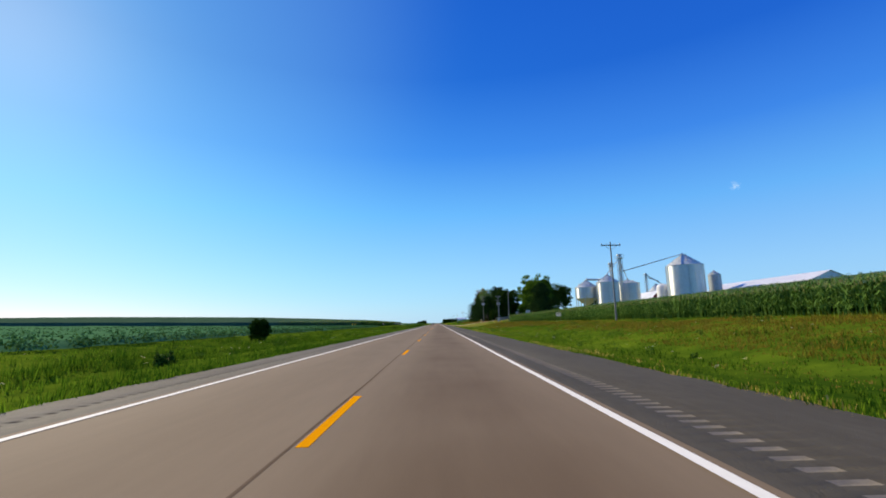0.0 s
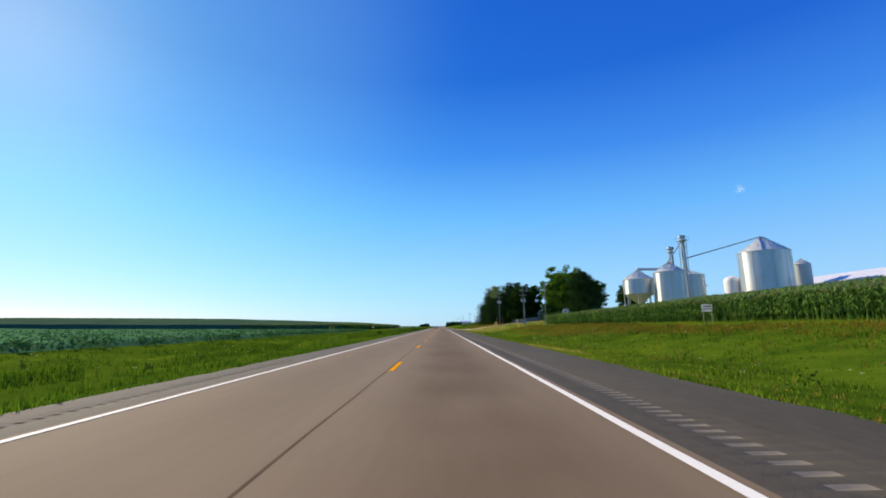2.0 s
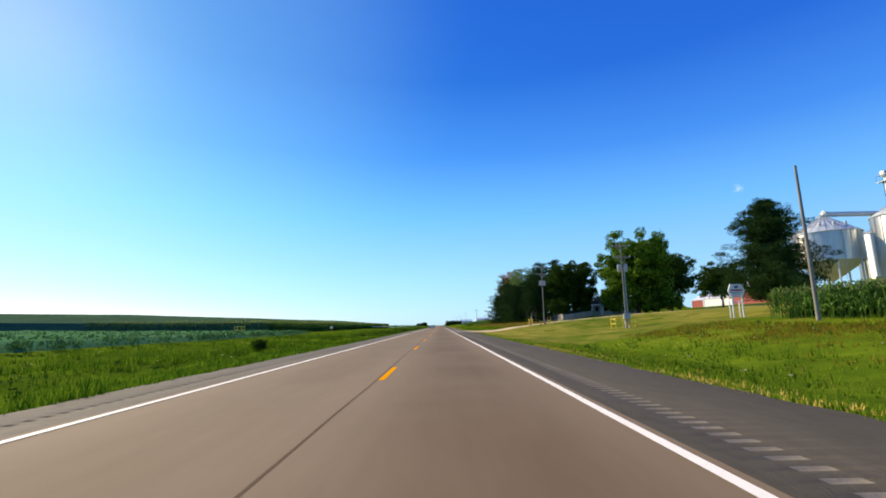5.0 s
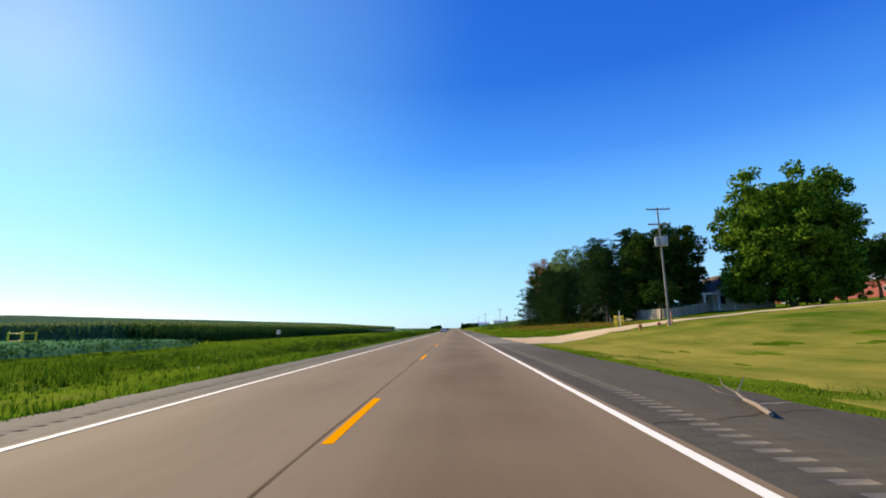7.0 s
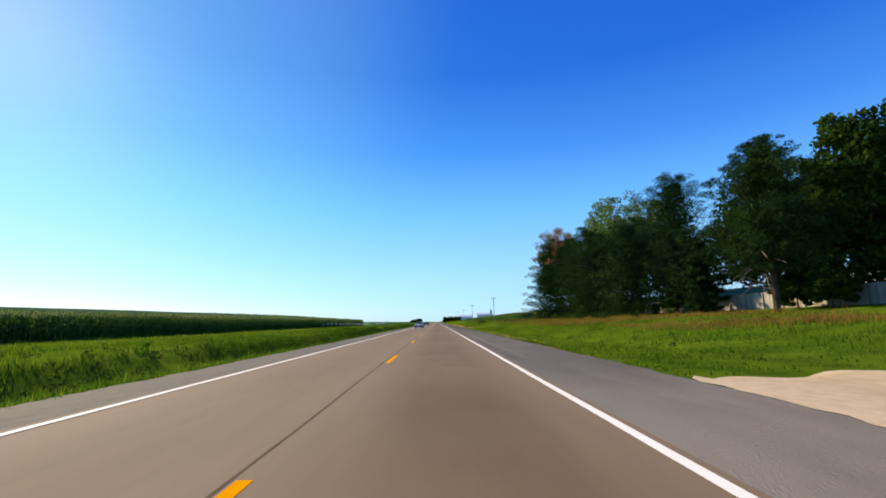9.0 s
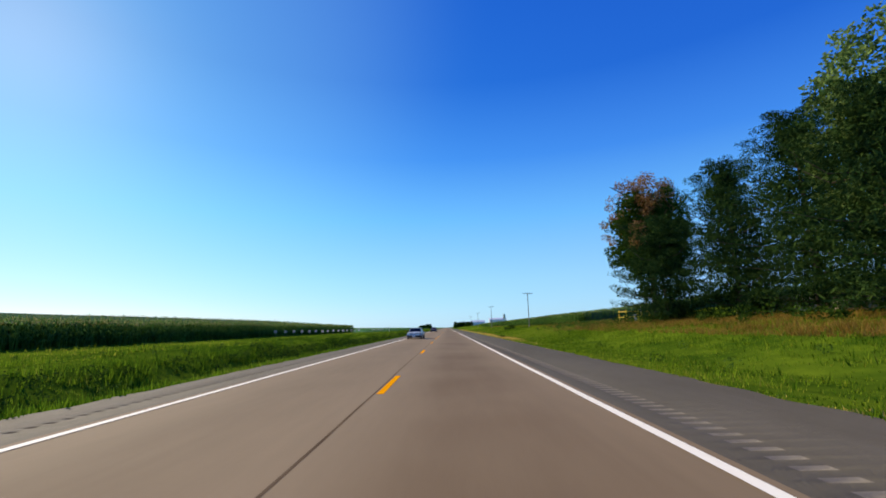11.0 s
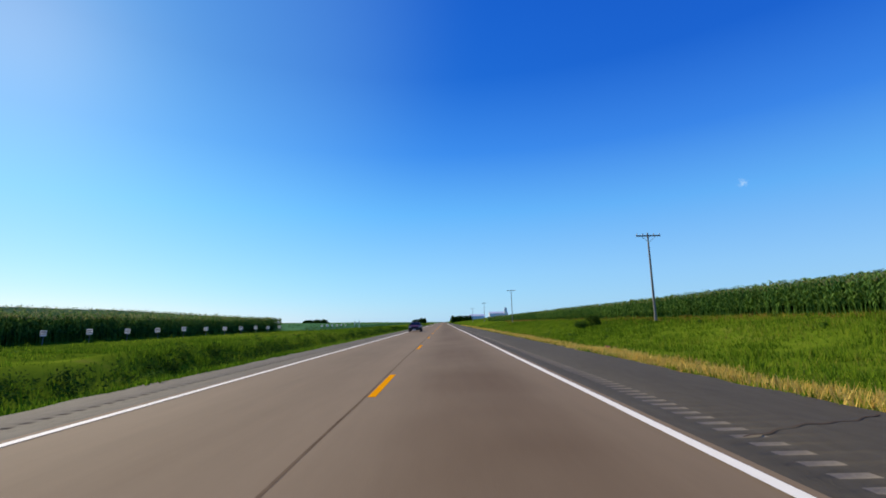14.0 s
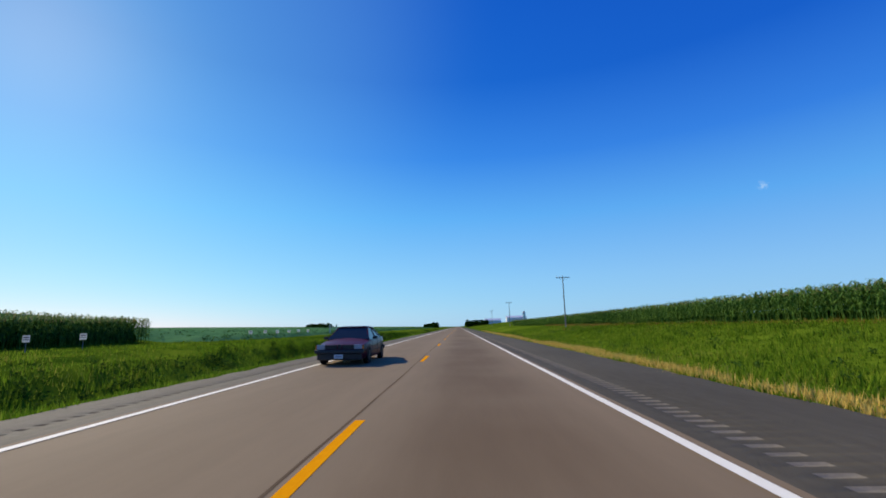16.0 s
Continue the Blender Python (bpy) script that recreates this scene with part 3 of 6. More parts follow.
def corn_plants(name, px, py, tall, leaves, seed, label):
    """Corn plants as one mesh: a stalk, arching leaves in two opposite rows, and a tassel."""
    r = np.random.default_rng(seed)
    n = len(px)
    base = np.stack([px, py, ground_z(px, py)], -1)
    H = tall * r.uniform(0.88, 1.08, n)
    V, F, off = [], [], 0
    a0 = r.uniform(0, 2 * np.pi, n)
    lean = r.normal(0, 0.05, (n, 2))
    # stalk: a thin tapering three-sided prism
    ring = []
    for h, w in ((0.0, 0.022), (0.95, 0.012)):
        for k in range(3):
            ang = a0 + k * 2.094
            p = base + np.stack([lean[:, 0] * h * H + w * np.cos(ang), lean[:, 1] * h * H + w * np.sin(ang), H * h], -1)
            ring.append(p)
    V.append(np.stack(ring, 1).reshape(-1, 3))
    b = np.arange(n)[:, None] * 6
    for k in range(3):
        j = (k + 1) % 3
        F.append(np.concatenate([b + k, b + j, b + 3 + j], 1))
        F.append(np.concatenate([b + k, b + 3 + j, b + 3 + k], 1))
    off += n * 6
    # leaves
    lo = 0.22 if leaves > 5 else 0.55
    for q in range(leaves):
        f = lo + (0.93 - lo) * q / (leaves - 1)
        ang = a0 + np.pi * q + r.normal(0, 0.45, n)
        ln = r.uniform(0.45, 0.75, n) * (1.0 - 0.35 * abs(f - 0.55))
        w = 0.042
        d = np.stack([np.cos(ang), np.sin(ang), 0 * ang], -1)
        s = np.stack([-np.sin(ang), np.cos(ang), 0 * ang], -1) * w
        p0 = base + np.stack([lean[:, 0] * f * H, lean[:, 1] * f * H, H * f], -1)
        up = np.array([0, 0, 1.0])
        droop = r.uniform(0.0, 0.5, n)[:, None]
        p1 = p0 + d * (ln * 0.5)[:, None] + up * (ln * 0.42)[:, None]
        p2 = p0 + d * ln[:, None] + up * (ln[:, None] * (0.32 - droop))
        V.append(np.stack([p0 - s * 0.6, p0 + s * 0.6, p1 - s, p1 + s, p2], 1).reshape(-1, 3))
        b = off + np.arange(n)[:, None] * 5
        F += [np.concatenate([b, b + 1, b + 3], 1), np.concatenate([b, b + 3, b + 2], 1), np.concatenate([b + 2, b + 3, b + 4], 1)]
        off += n * 5
    V2, top = [], base + np.stack([lean[:, 0] * H, lean[:, 1] * H, 0.88 * H], -1)
    for q in range(3):
        ang = r.uniform(0, 6.28, n)
        s = np.stack([np.cos(ang), np.sin(ang), 0 * ang], -1)
        V2.append(np.stack([top - s * 0.018, top + s * 0.018, top + s * 0.12 + np.array([0, 0, 1]) * (0.15 * H)[:, None]], 1).reshape(-1, 3))
    V2 = np.concatenate(V2)
    tagged(triangles(name + "_tassels", V2, np.arange(len(V2)).reshape(-1, 3), TASSEL), "pale tan corn tassels standing over the leaves", "corn", kind="stuff")
    return tagged(triangles(name, np.concatenate(V), np.concatenate(F), CORN_LEAF), label, "corn", kind="stuff")


def corn_field(name, x0, side, y0, y1, tall, seed, depth, end_rows=(True, True)):
    """Standing corn: dense first rows, thinner rows behind, and the closed canopy over the rest of the field."""
    r = np.random.default_rng(seed)
    px, py = [], []
    for row in range(4):
        y = np.arange(y0, y1, 0.2 if row < 2 else 0.3)
        py.append(y + r.uniform(-0.09, 0.09, len(y)))
        px.append(np.full(len(y), x0 + side * row * 0.76) + r.normal(0, 0.07, len(y)))
    for at, wanted in ((y0, end_rows[0]), (y1, end_rows[1])):
        if wanted:
            for row in range(3):
                x = x0 + side * np.arange(0, min(depth, 40), 0.45)
                px.append(x + r.uniform(-0.2, 0.2, len(x)))
                py.append(np.full(len(x), at + (0.5 if at == y0 else -0.5) * row))
    corn_plants(name, np.concatenate(px), np.concatenate(py), tall, 8, seed, "tall green tasselled corn standing in dense roadside rows")
    px, py = [], []
    for row in range(4, 27):
        step = 0.75 + 0.04 * row
        y = np.arange(y0, y1, step)
        py.append(y + r.uniform(-0.2, 0.2, len(y)))
        px.append(np.full(len(y), x0 + side * (row * 0.76 + 0.02 * row * row)) + r.normal(0, 0.1, len(y)))
    corn_plants(name + "_inner_rows", np.concatenate(px), np.concatenate(py), tall, 4, seed + 1, "tops of tall green corn further into the field")
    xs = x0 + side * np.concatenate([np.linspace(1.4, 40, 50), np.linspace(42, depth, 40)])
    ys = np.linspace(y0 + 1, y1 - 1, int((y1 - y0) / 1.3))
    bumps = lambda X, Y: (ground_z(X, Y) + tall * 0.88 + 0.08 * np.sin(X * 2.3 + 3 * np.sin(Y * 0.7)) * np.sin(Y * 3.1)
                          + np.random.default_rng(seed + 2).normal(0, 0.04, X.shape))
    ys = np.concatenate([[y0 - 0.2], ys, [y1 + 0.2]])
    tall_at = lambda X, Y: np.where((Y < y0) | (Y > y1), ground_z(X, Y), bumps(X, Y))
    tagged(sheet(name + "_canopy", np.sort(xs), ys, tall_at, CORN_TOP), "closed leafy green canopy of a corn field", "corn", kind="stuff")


corn_field("corn_by_bins", 24.6, 1, -40, 144, 1.98, 11, 106)
corn_field("corn_past_trees", 24.4, 1, 331, 560, 2.1, 21, 94, (True, False))
corn_field("corn_across_road", -32.8, -1, 207, 415, 2.45, 31, 420)


def leaf_clumps(name, cx, cy, cz, n_leaf, spread, size, mat, seed, label, category, flat=0.5, parent=None, kind="stuff", needle=False):
    """Clumps of small pointed leaves (two triangles each) round given centres."""
    r = np.random.default_rng(seed)
    n = len(cx) * n_leaf
    c = np.repeat(np.stack([cx, cy, cz], -1), n_leaf, 0)
    sp = np.repeat(np.broadcast_to(np.asarray(spread, float), (len(cx),)), n_leaf)[:, None]
    d = r.normal(0, 1, (n, 3))
    d /= np.linalg.norm(d, axis=1)[:, None]
    p = c + d * sp * r.uniform(0.25, 1.0, (n, 1)) ** 0.6 * np.array([1, 1, flat])
    u = r.normal(0, 1, (n, 3))
    u /= np.linalg.norm(u, axis=1)[:, None]
    w = np.cross(u, r.normal(0, 1, (n, 3)))
    w /= np.linalg.norm(w, axis=1)[:, None]
    s = r.uniform(0.6, 1.25, (n, 1)) * size
    if needle:
        v = np.stack([p - u * s, p + w * s * 0.3, p + u * s], 1).reshape(-1, 3)
    else:
        v = np.stack([p - u * s, p - w * s * 0.55, p + u * s, p + w * s * 0.55], 1).reshape(-1, 3)
    ob = triangles(name, v, np.arange(len(v)).reshape(-1, 3 if needle else 4), mat, parent)
    return tagged(ob, label, category, kind=kind) if category else tagged(ob, label)


def beans(name, x0, x1, y0, y1, seed, count):
    r = np.random.default_rng(seed)
    bx = x0 - (x0 - x1) * r.uniform(0, 1, count) ** 2.2
    bx = x0 - np.round((x0 - bx) / 0.76) * 0.76 + r.normal(0, 0.1, count)
    by = r.uniform(y0, y1, count)
    leaf_clumps(name, bx, by, ground_z(bx, by) + 0.45, 9, 0.45, 0.17, BEAN, seed, "low green soybean rows covering the field", "soybeans", 0.8)
    xs = np.concatenate([np.linspace(x0, x0 - 60, 70), np.linspace(x0 - 63, -640, 60)])
    ys = np.linspace(y0, y1, int((y1 - y0) / 3.5))
    top = lambda X, Y: ground_z(X, Y) - 0.1 + 0.6 * smooth_step(0, 1.6, x0 - X) * smooth_step(y0, y0 + 4, Y) + 0.1 * np.sin(X * 8.2) + np.random.default_rng(seed).normal(0, 0.05, X.shape)
    tagged(sheet(name + "_canopy", np.sort(xs), ys, top, BEAN_TOP), "even green canopy of a soybean field", "soybeans", kind="stuff")


beans("soybeans_near", -25.5, -110, -60, 206, 41, 5200)
beans("soybeans_far", -27, -110, 416, 900, 42, 2300)


# ---- verge grasses ----
def grass(name, n, xr, yr, mat, tall, seed, label, blades=3, keep=None, width=0.02, pull=1.0, parent=None):
    """Tufts of bent grass blades as one mesh."""
    r = np.random.default_rng(seed)
    x = xr[0] + (xr[1] - xr[0]) * r.uniform(0, 1, n) ** pull
    y = r.uniform(yr[0], yr[1], n)
    if keep is not None:
        k = keep(x, y, r)
        x, y = x[k], y[k]
        n = len(x)
    z = ground_z(x, y)
    clump = np.sin(x * 1.9 + 2 * np.sin(y * 0.31)) * np.sin(y * 1.3 + 1.6 * np.sin(x * 0.8)) + 0.7 * np.sin(x * 0.7 + y * 0.23) * np.sin(y * 0.37 - x * 0.5)
    hgt = tall * r.uniform(0.55, 1.25, n) * np.clip(0.85 + 0.5 * clump, 0.35, 1.7)
    hgt = np.where((x > 6) & (y > 150) & (y < 203), hgt * 0.5, hgt)      # mown beside the yard
    m = n * blades
    base = np.repeat(np.stack([x, y, z], -1), blades, 0)
    ang = r.uniform(0, 2 * np.pi, m)
    d = np.stack([np.cos(ang), np.sin(ang), 0 * ang], -1)
    out = r.uniform(0.0, 0.09, (m, 1)) + 0.0
    h = np.repeat(hgt, blades)[:, None] * r.uniform(0.6, 1.1, (m, 1))
    s = np.stack([-np.sin(ang), np.cos(ang), 0 * ang], -1) * (width * r.uniform(0.6, 1.3, (m, 1)))
    p0 = base + d * out - np.array([0, 0, 0.03])
    p2 = base + d * (out + h * r.uniform(0.15, 0.75, (m, 1))) + np.array([0, 0, 1]) * h
    v = np.stack([p0 - s, p0 + s, p2], 1).reshape(-1, 3)
    return tagged(triangles(name, v, np.arange(m * 3).reshape(-1, 3), mat, parent), label, "grass", kind="stuff")


def not_drive(x, y, r):
    return ~((np.abs(y - drive_mid(x)) < drive_half(x) + 0.3) & (x > 0)) & ~((x > 9.0 + 1.2 * np.sin(y * 0.5)) & (y > 150) & (y < 207))


grass("roadside_grass", 82000, (6.75, 23), (-22, 480), BLADES, 0.13, 51, "green roadside grass along the shoulder", keep=not_drive, pull=1.5)
grass("ditch_grass", 52000, (-5.5, -25), (-22, 480), DITCH_BLADES, 0.24, 52, "lush green grass along the far verge", pull=1.5)
grass("shoulder_fringe", 9000, (6.72, 7.6), (-22, 480), BLADES, 0.11, 53, "short green grass creeping over the asphalt edge", keep=not_drive)
grass("far_shoulder_fringe", 11000, (-5.5, -6.7), (-22, 480), DITCH_BLADES, 0.17, 54, "short green grass creeping over the asphalt edge")
patchy = lambda x, y, r: not_drive(x, y, r) & ((y < 150) | (y > 212)) & (np.sin(y * 0.11) + 0.7 * np.sin(y * 0.37 + x) + r.normal(0, 0.35, len(x)) > np.where(y < 150, 0.95, 0.75))
grass("dry_grass", 12000, (6.9, 8.6), (-22, 305), STRAW, 0.13, 55, "straw-coloured dry grass tufts by the asphalt", keep=patchy, pull=1.6)
grass("dead_thatch", 12000, (6.62, 6.9), (-22, 480), STRAW, 0.045, 64, "pale dead thatch along the broken asphalt edge", keep=lambda x, y, r: not_drive(x, y, r) & (np.sin(y * 0.9) + np.sin(y * 0.23) + r.normal(0, 0.5, len(x)) > -0.2))
grass("golden_grass", 40000, (6.85, 10.4), (296, 480), STRAW, 0.2, 56, "golden dry grass lining the shoulder", keep=lambda x, y, r: (np.sin(y * 0.5 + 2 * np.sin(y * 0.13)) + r.normal(0, 0.6, len(x)) > -1.2) & (x < 8.9 + 0.8 * np.sin(y * 0.21) + 0.4 * np.sin(y * 0.83) + r.normal(0, 0.25, len(x))))
band = lambda x, y, r: np.exp(-((x - 20.4) / 2.9) ** 2) * 1.6 + 0.5 * np.sin(y * 0.06 + 1) + 0.4 * np.sin(x * 0.8 + y * 0.13) + r.normal(0, 0.35, len(x)) > 0.6
grass("rust_grass", 50000, (14.5, 24.3), (-22, 151), RUST, 0.2, 57, "rust-brown seeding grass on the bank below the corn", keep=band)
grass("brown_grass", 34000, (18.5, 28), (219, 331), TAWNY, 0.4, 58, "tall brown-tipped grass beneath the trees", keep=lambda x, y, r: np.sin(y * 0.17 + 0.6 * x) + 0.6 * np.sin(y * 0.05) + r.normal(0, 0.4, len(x)) > 0.0)
for k, (xa, xb, n) in enumerate(((-7.6, -9.0, 6000), (-13.0, -15.6, 24000), (-19.5, -21.5, 7000))):
    grass("uncut_grass", n, (xa, xb), (-22, 480), DITCH_BLADES, (0.36, 0.5, 0.42)[k], 68 + k, "taller uncut grass in a swathe along the far verge", keep=lambda x, y, r: np.sin(y * 0.19 + x) + 0.7 * np.sin(y * 0.053) + r.normal(0, 0.4, len(x)) > -0.5)
grass("mixed_grass", 9000, (7.0, 21), (-22, 150), TAWNY, 0.11, 66, "tawny seed heads scattered through the green verge", keep=lambda x, y, r: np.sin(y * 0.21 + x * 0.5) + 0.8 * np.sin(y * 0.07 - x * 0.3) + r.normal(0, 0.8, len(x)) > 0.4)
grass("tall_grass", 6000, (15, 26), (224, 310), BLADES, 0.32, 65, "tall uncut green grass beneath the trees")
grass("lawn_grass", 30000, (7.4, 34), (150, 208), LAWN_BLADES, 0.06, 59, "short mown yellow-green lawn grass", keep=lambda x, y, r: ~(np.abs(y - drive_mid(x)) < drive_half(x) + 0.3), width=0.03)
grass("far_rust_grass", 14000, (18, 24.2), (322, 480), TAWNY, 0.28, 60, "brown seeding grass below the corn", keep=lambda x, y, r: np.exp(-((x - 23.2) / 1.5) ** 2) * 1.5 + 0.4 * np.sin(y * 0.09) + r.normal(0, 0.4, len(x)) > 1.0)
grass("lush_grass", 30000, (9.3, 23.5), (298, 430), BLADES, 0.3, 74, "deep green tall grass covering the verge", width=0.024)
tufted = lambda x, y, r: not_drive(x, y, r) & (np.sin(x * 0.9 + 1.7 * np.sin(y * 0.16)) * np.sin(y * 0.29 + 0.9 * np.sin(x * 0.5)) + 0.5 * np.sin(y * 0.83 + x * 1.3) + r.normal(0, 0.25, len(x)) > 0.42)
grass("rank_grass", 36000, (8.8, 23), (-22, 460), DITCH_BLADES, 0.3, 77, "darker green rank grass in patches over the verge", keep=tufted, width=0.022)
grass("bright_bank_grass", 8000, (-19, -30), (200, 430), BLADES, 0.3, 76, "yellow-green grass on the bank before the corn")

r = np.random.default_rng(61)
wx = np.concatenate([r.uniform(9.5, 23, 240), r.uniform(-24, -9, 260)])
wy = r.uniform(-20, 470, 500)
k = ~((wx > 0) & (wy > 146) & (wy < 224))
leaf_clumps("weeds", wx[k], wy[k], ground_z(wx[k], wy[k]) + 0.22, 40, r.uniform(0.15, 0.5, k.sum()), 0.06, WEED, 62, "dark leafy weeds scattered through the verge", "weeds", 0.75)
# pale wild flower heads in the verge
fx, fy = np.concatenate([r.uniform(7.5, 21, 180), r.uniform(-22, -8, 120)]), np.concatenate([r.uniform(-15, 140, 180), r.uniform(-15, 200, 120)])
leaf_clumps("wild_flowers", fx, fy, ground_z(fx, fy) + r.uniform(0.25, 0.5, 300), 12, r.uniform(0.05, 0.12, 300), 0.02, FLOWER, 71, "pale cream wild flower heads scattered through the verge", "flowers", 0.4)
# rank brown and green brush between the windbreak and the corn
bx, by = r.uniform(17, 27, 240), r.uniform(306, 336, 240)
k = r.uniform(0, 1, 240) < smooth_step(16, 23, bx) + 0.15
leaf_clumps("verge_brush", bx[k], by[k], ground_z(bx[k], by[k]) + 0.35, 45, r.uniform(0.25, 0.6, k.sum()), 0.07, WEED, 72, "rank green brush at the end of the windbreak", "brush", 0.8)
bx, by = r.uniform(16.5, 25, 90), r.uniform(305, 336, 90)
leaf_clumps("dry_brush", bx, by, ground_z(bx, by) + 0.45, 40, r.uniform(0.2, 0.5, 90), 0.05, TAWNY, 73, "golden-brown seeding brush at the end of the windbreak", "brush", 0.9)
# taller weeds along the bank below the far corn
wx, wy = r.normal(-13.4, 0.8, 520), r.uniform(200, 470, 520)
# dark leaf colour stands in for the shade on the bank's back slope
leaf_clumps("bank_shade_weeds", wx, wy, ground_z(wx, wy) + 0.25, 44, r.uniform(0.3, 0.75, 520), 0.08, LEAF_DARK, 63, "thick weeds on the ditch bank, dark green in place of slope shade", "weeds", 0.7)


# ---- trees ----
def trunk_and_limbs(t, h, r0, rnd, spread, limbs, mat, top=0.72):
    bm = bmesh.new()
    pts = [(rnd.uniform(-0.12, 0.12) * k, rnd.uniform(-0.12, 0.12) * k, h * top * k / 5 - (0.3 if k == 0 else 0)) for k in range(6)]
    tube(bm, pts, [r0 * (1.25 if k == 0 else 1 - 0.16 * k) for k in range(6)], 9)
    part("trunk", bm, mat, t, smooth=True)
    for q in range(limbs):
        f = 0.28 + 0.42 * q / limbs
        a = q * 2.4 + rnd.uniform(-0.4, 0.4)
        ln = spread * rnd.uniform(0.55, 0.85)
        z0 = h * f
        bm = bmesh.new()
        k = pts[min(int(f / top * 5), 4)]
        c, s = math.cos(a), math.sin(a)
        tube(bm, [(k[0], k[1], z0), (k[0] + c * ln * 0.45, k[1] + s * ln * 0.45, z0 + ln * 0.42), (c * ln, s * ln, z0 + ln * 0.8)],
             [r0 * 0.42, r0 * 0.26, r0 * 0.08], 6)
        part("limb", bm, mat, t, smooth=True)


def broadleaf(name, x, y, h, rad, seed, label, mat=LEAF, clusters=250, leaves=120, size=0.25, low=0.2, top_mat=None, group="", squash=1.0, full=0.6, lobed=0.78):
    """A broad-leaved tree: tapered trunk, limbs, and a lobed crown of leaf clumps with gaps."""
    rnd = random.Random(seed)
    t = thing(name, pose(x, y, ground_at(x, y), 0, 0, rnd.uniform(0, 360)), label, "tree", group)
    trunk_and_limbs(t, h, 0.022 * h, rnd, rad, 8, BARK)
    lobes = [(rnd.uniform(0, 6.28), rnd.uniform(-0.8, 1.1), rnd.uniform(lobed, 1.04)) for _ in range(18)]
    zc, zr = h * (low + (1 - low) / 2), h * (1 - low) / 2
    pts = []
    while len(pts) < clusters:
        a, e = rnd.uniform(0, 6.28), math.asin(rnd.uniform(-0.95, 1))
        best = max(lobes, key=lambda l: math.cos(a - l[0]) * math.cos(e) * math.cos(l[1]) + math.sin(e) * math.sin(l[1]))
        f = best[2] * (1 - 0.55 * rnd.random() ** 2.2)
        ce = math.cos(e) ** full
        pts.append((rad * f * ce * math.cos(a), rad * squash * f * ce * math.sin(a), zc + zr * f * math.sin(e) * 0.93))
    P = np.array(pts)
    spread = np.array([rnd.uniform(0.11, 0.2) * rad for _ in pts])
    core = (P[::2] - (0, 0, zc)) * 0.62 + (0, 0, zc)
    if clusters > 60:
        leaf_clumps("inner_crown", core[:, 0], core[:, 1], core[:, 2], max(20, leaves // 3), 0.26 * rad, size * 1.7, mat, seed + 9, "", "", 0.8, t)
    if top_mat is None:
        leaf_clumps("crown", P[:, 0], P[:, 1], P[:, 2], leaves, spread, size, mat, seed, "", "", 0.75, t)
    else:
        hi = P[:, 2] > zc + zr * (0.12 + 0.4 * np.sin(seed + P[:, 0]))
        leaf_clumps("crown", P[~hi, 0], P[~hi, 1], P[~hi, 2], leaves, spread[~hi], size, mat, seed, "", "", 0.75, t)
        leaf_clumps("dead_crown", P[hi, 0], P[hi, 1], P[hi, 2], int(leaves * 0.7), spread[hi], size * 0.9, top_mat, seed + 1, "brown dying foliage at the top", "", 0.75, t)
    return t


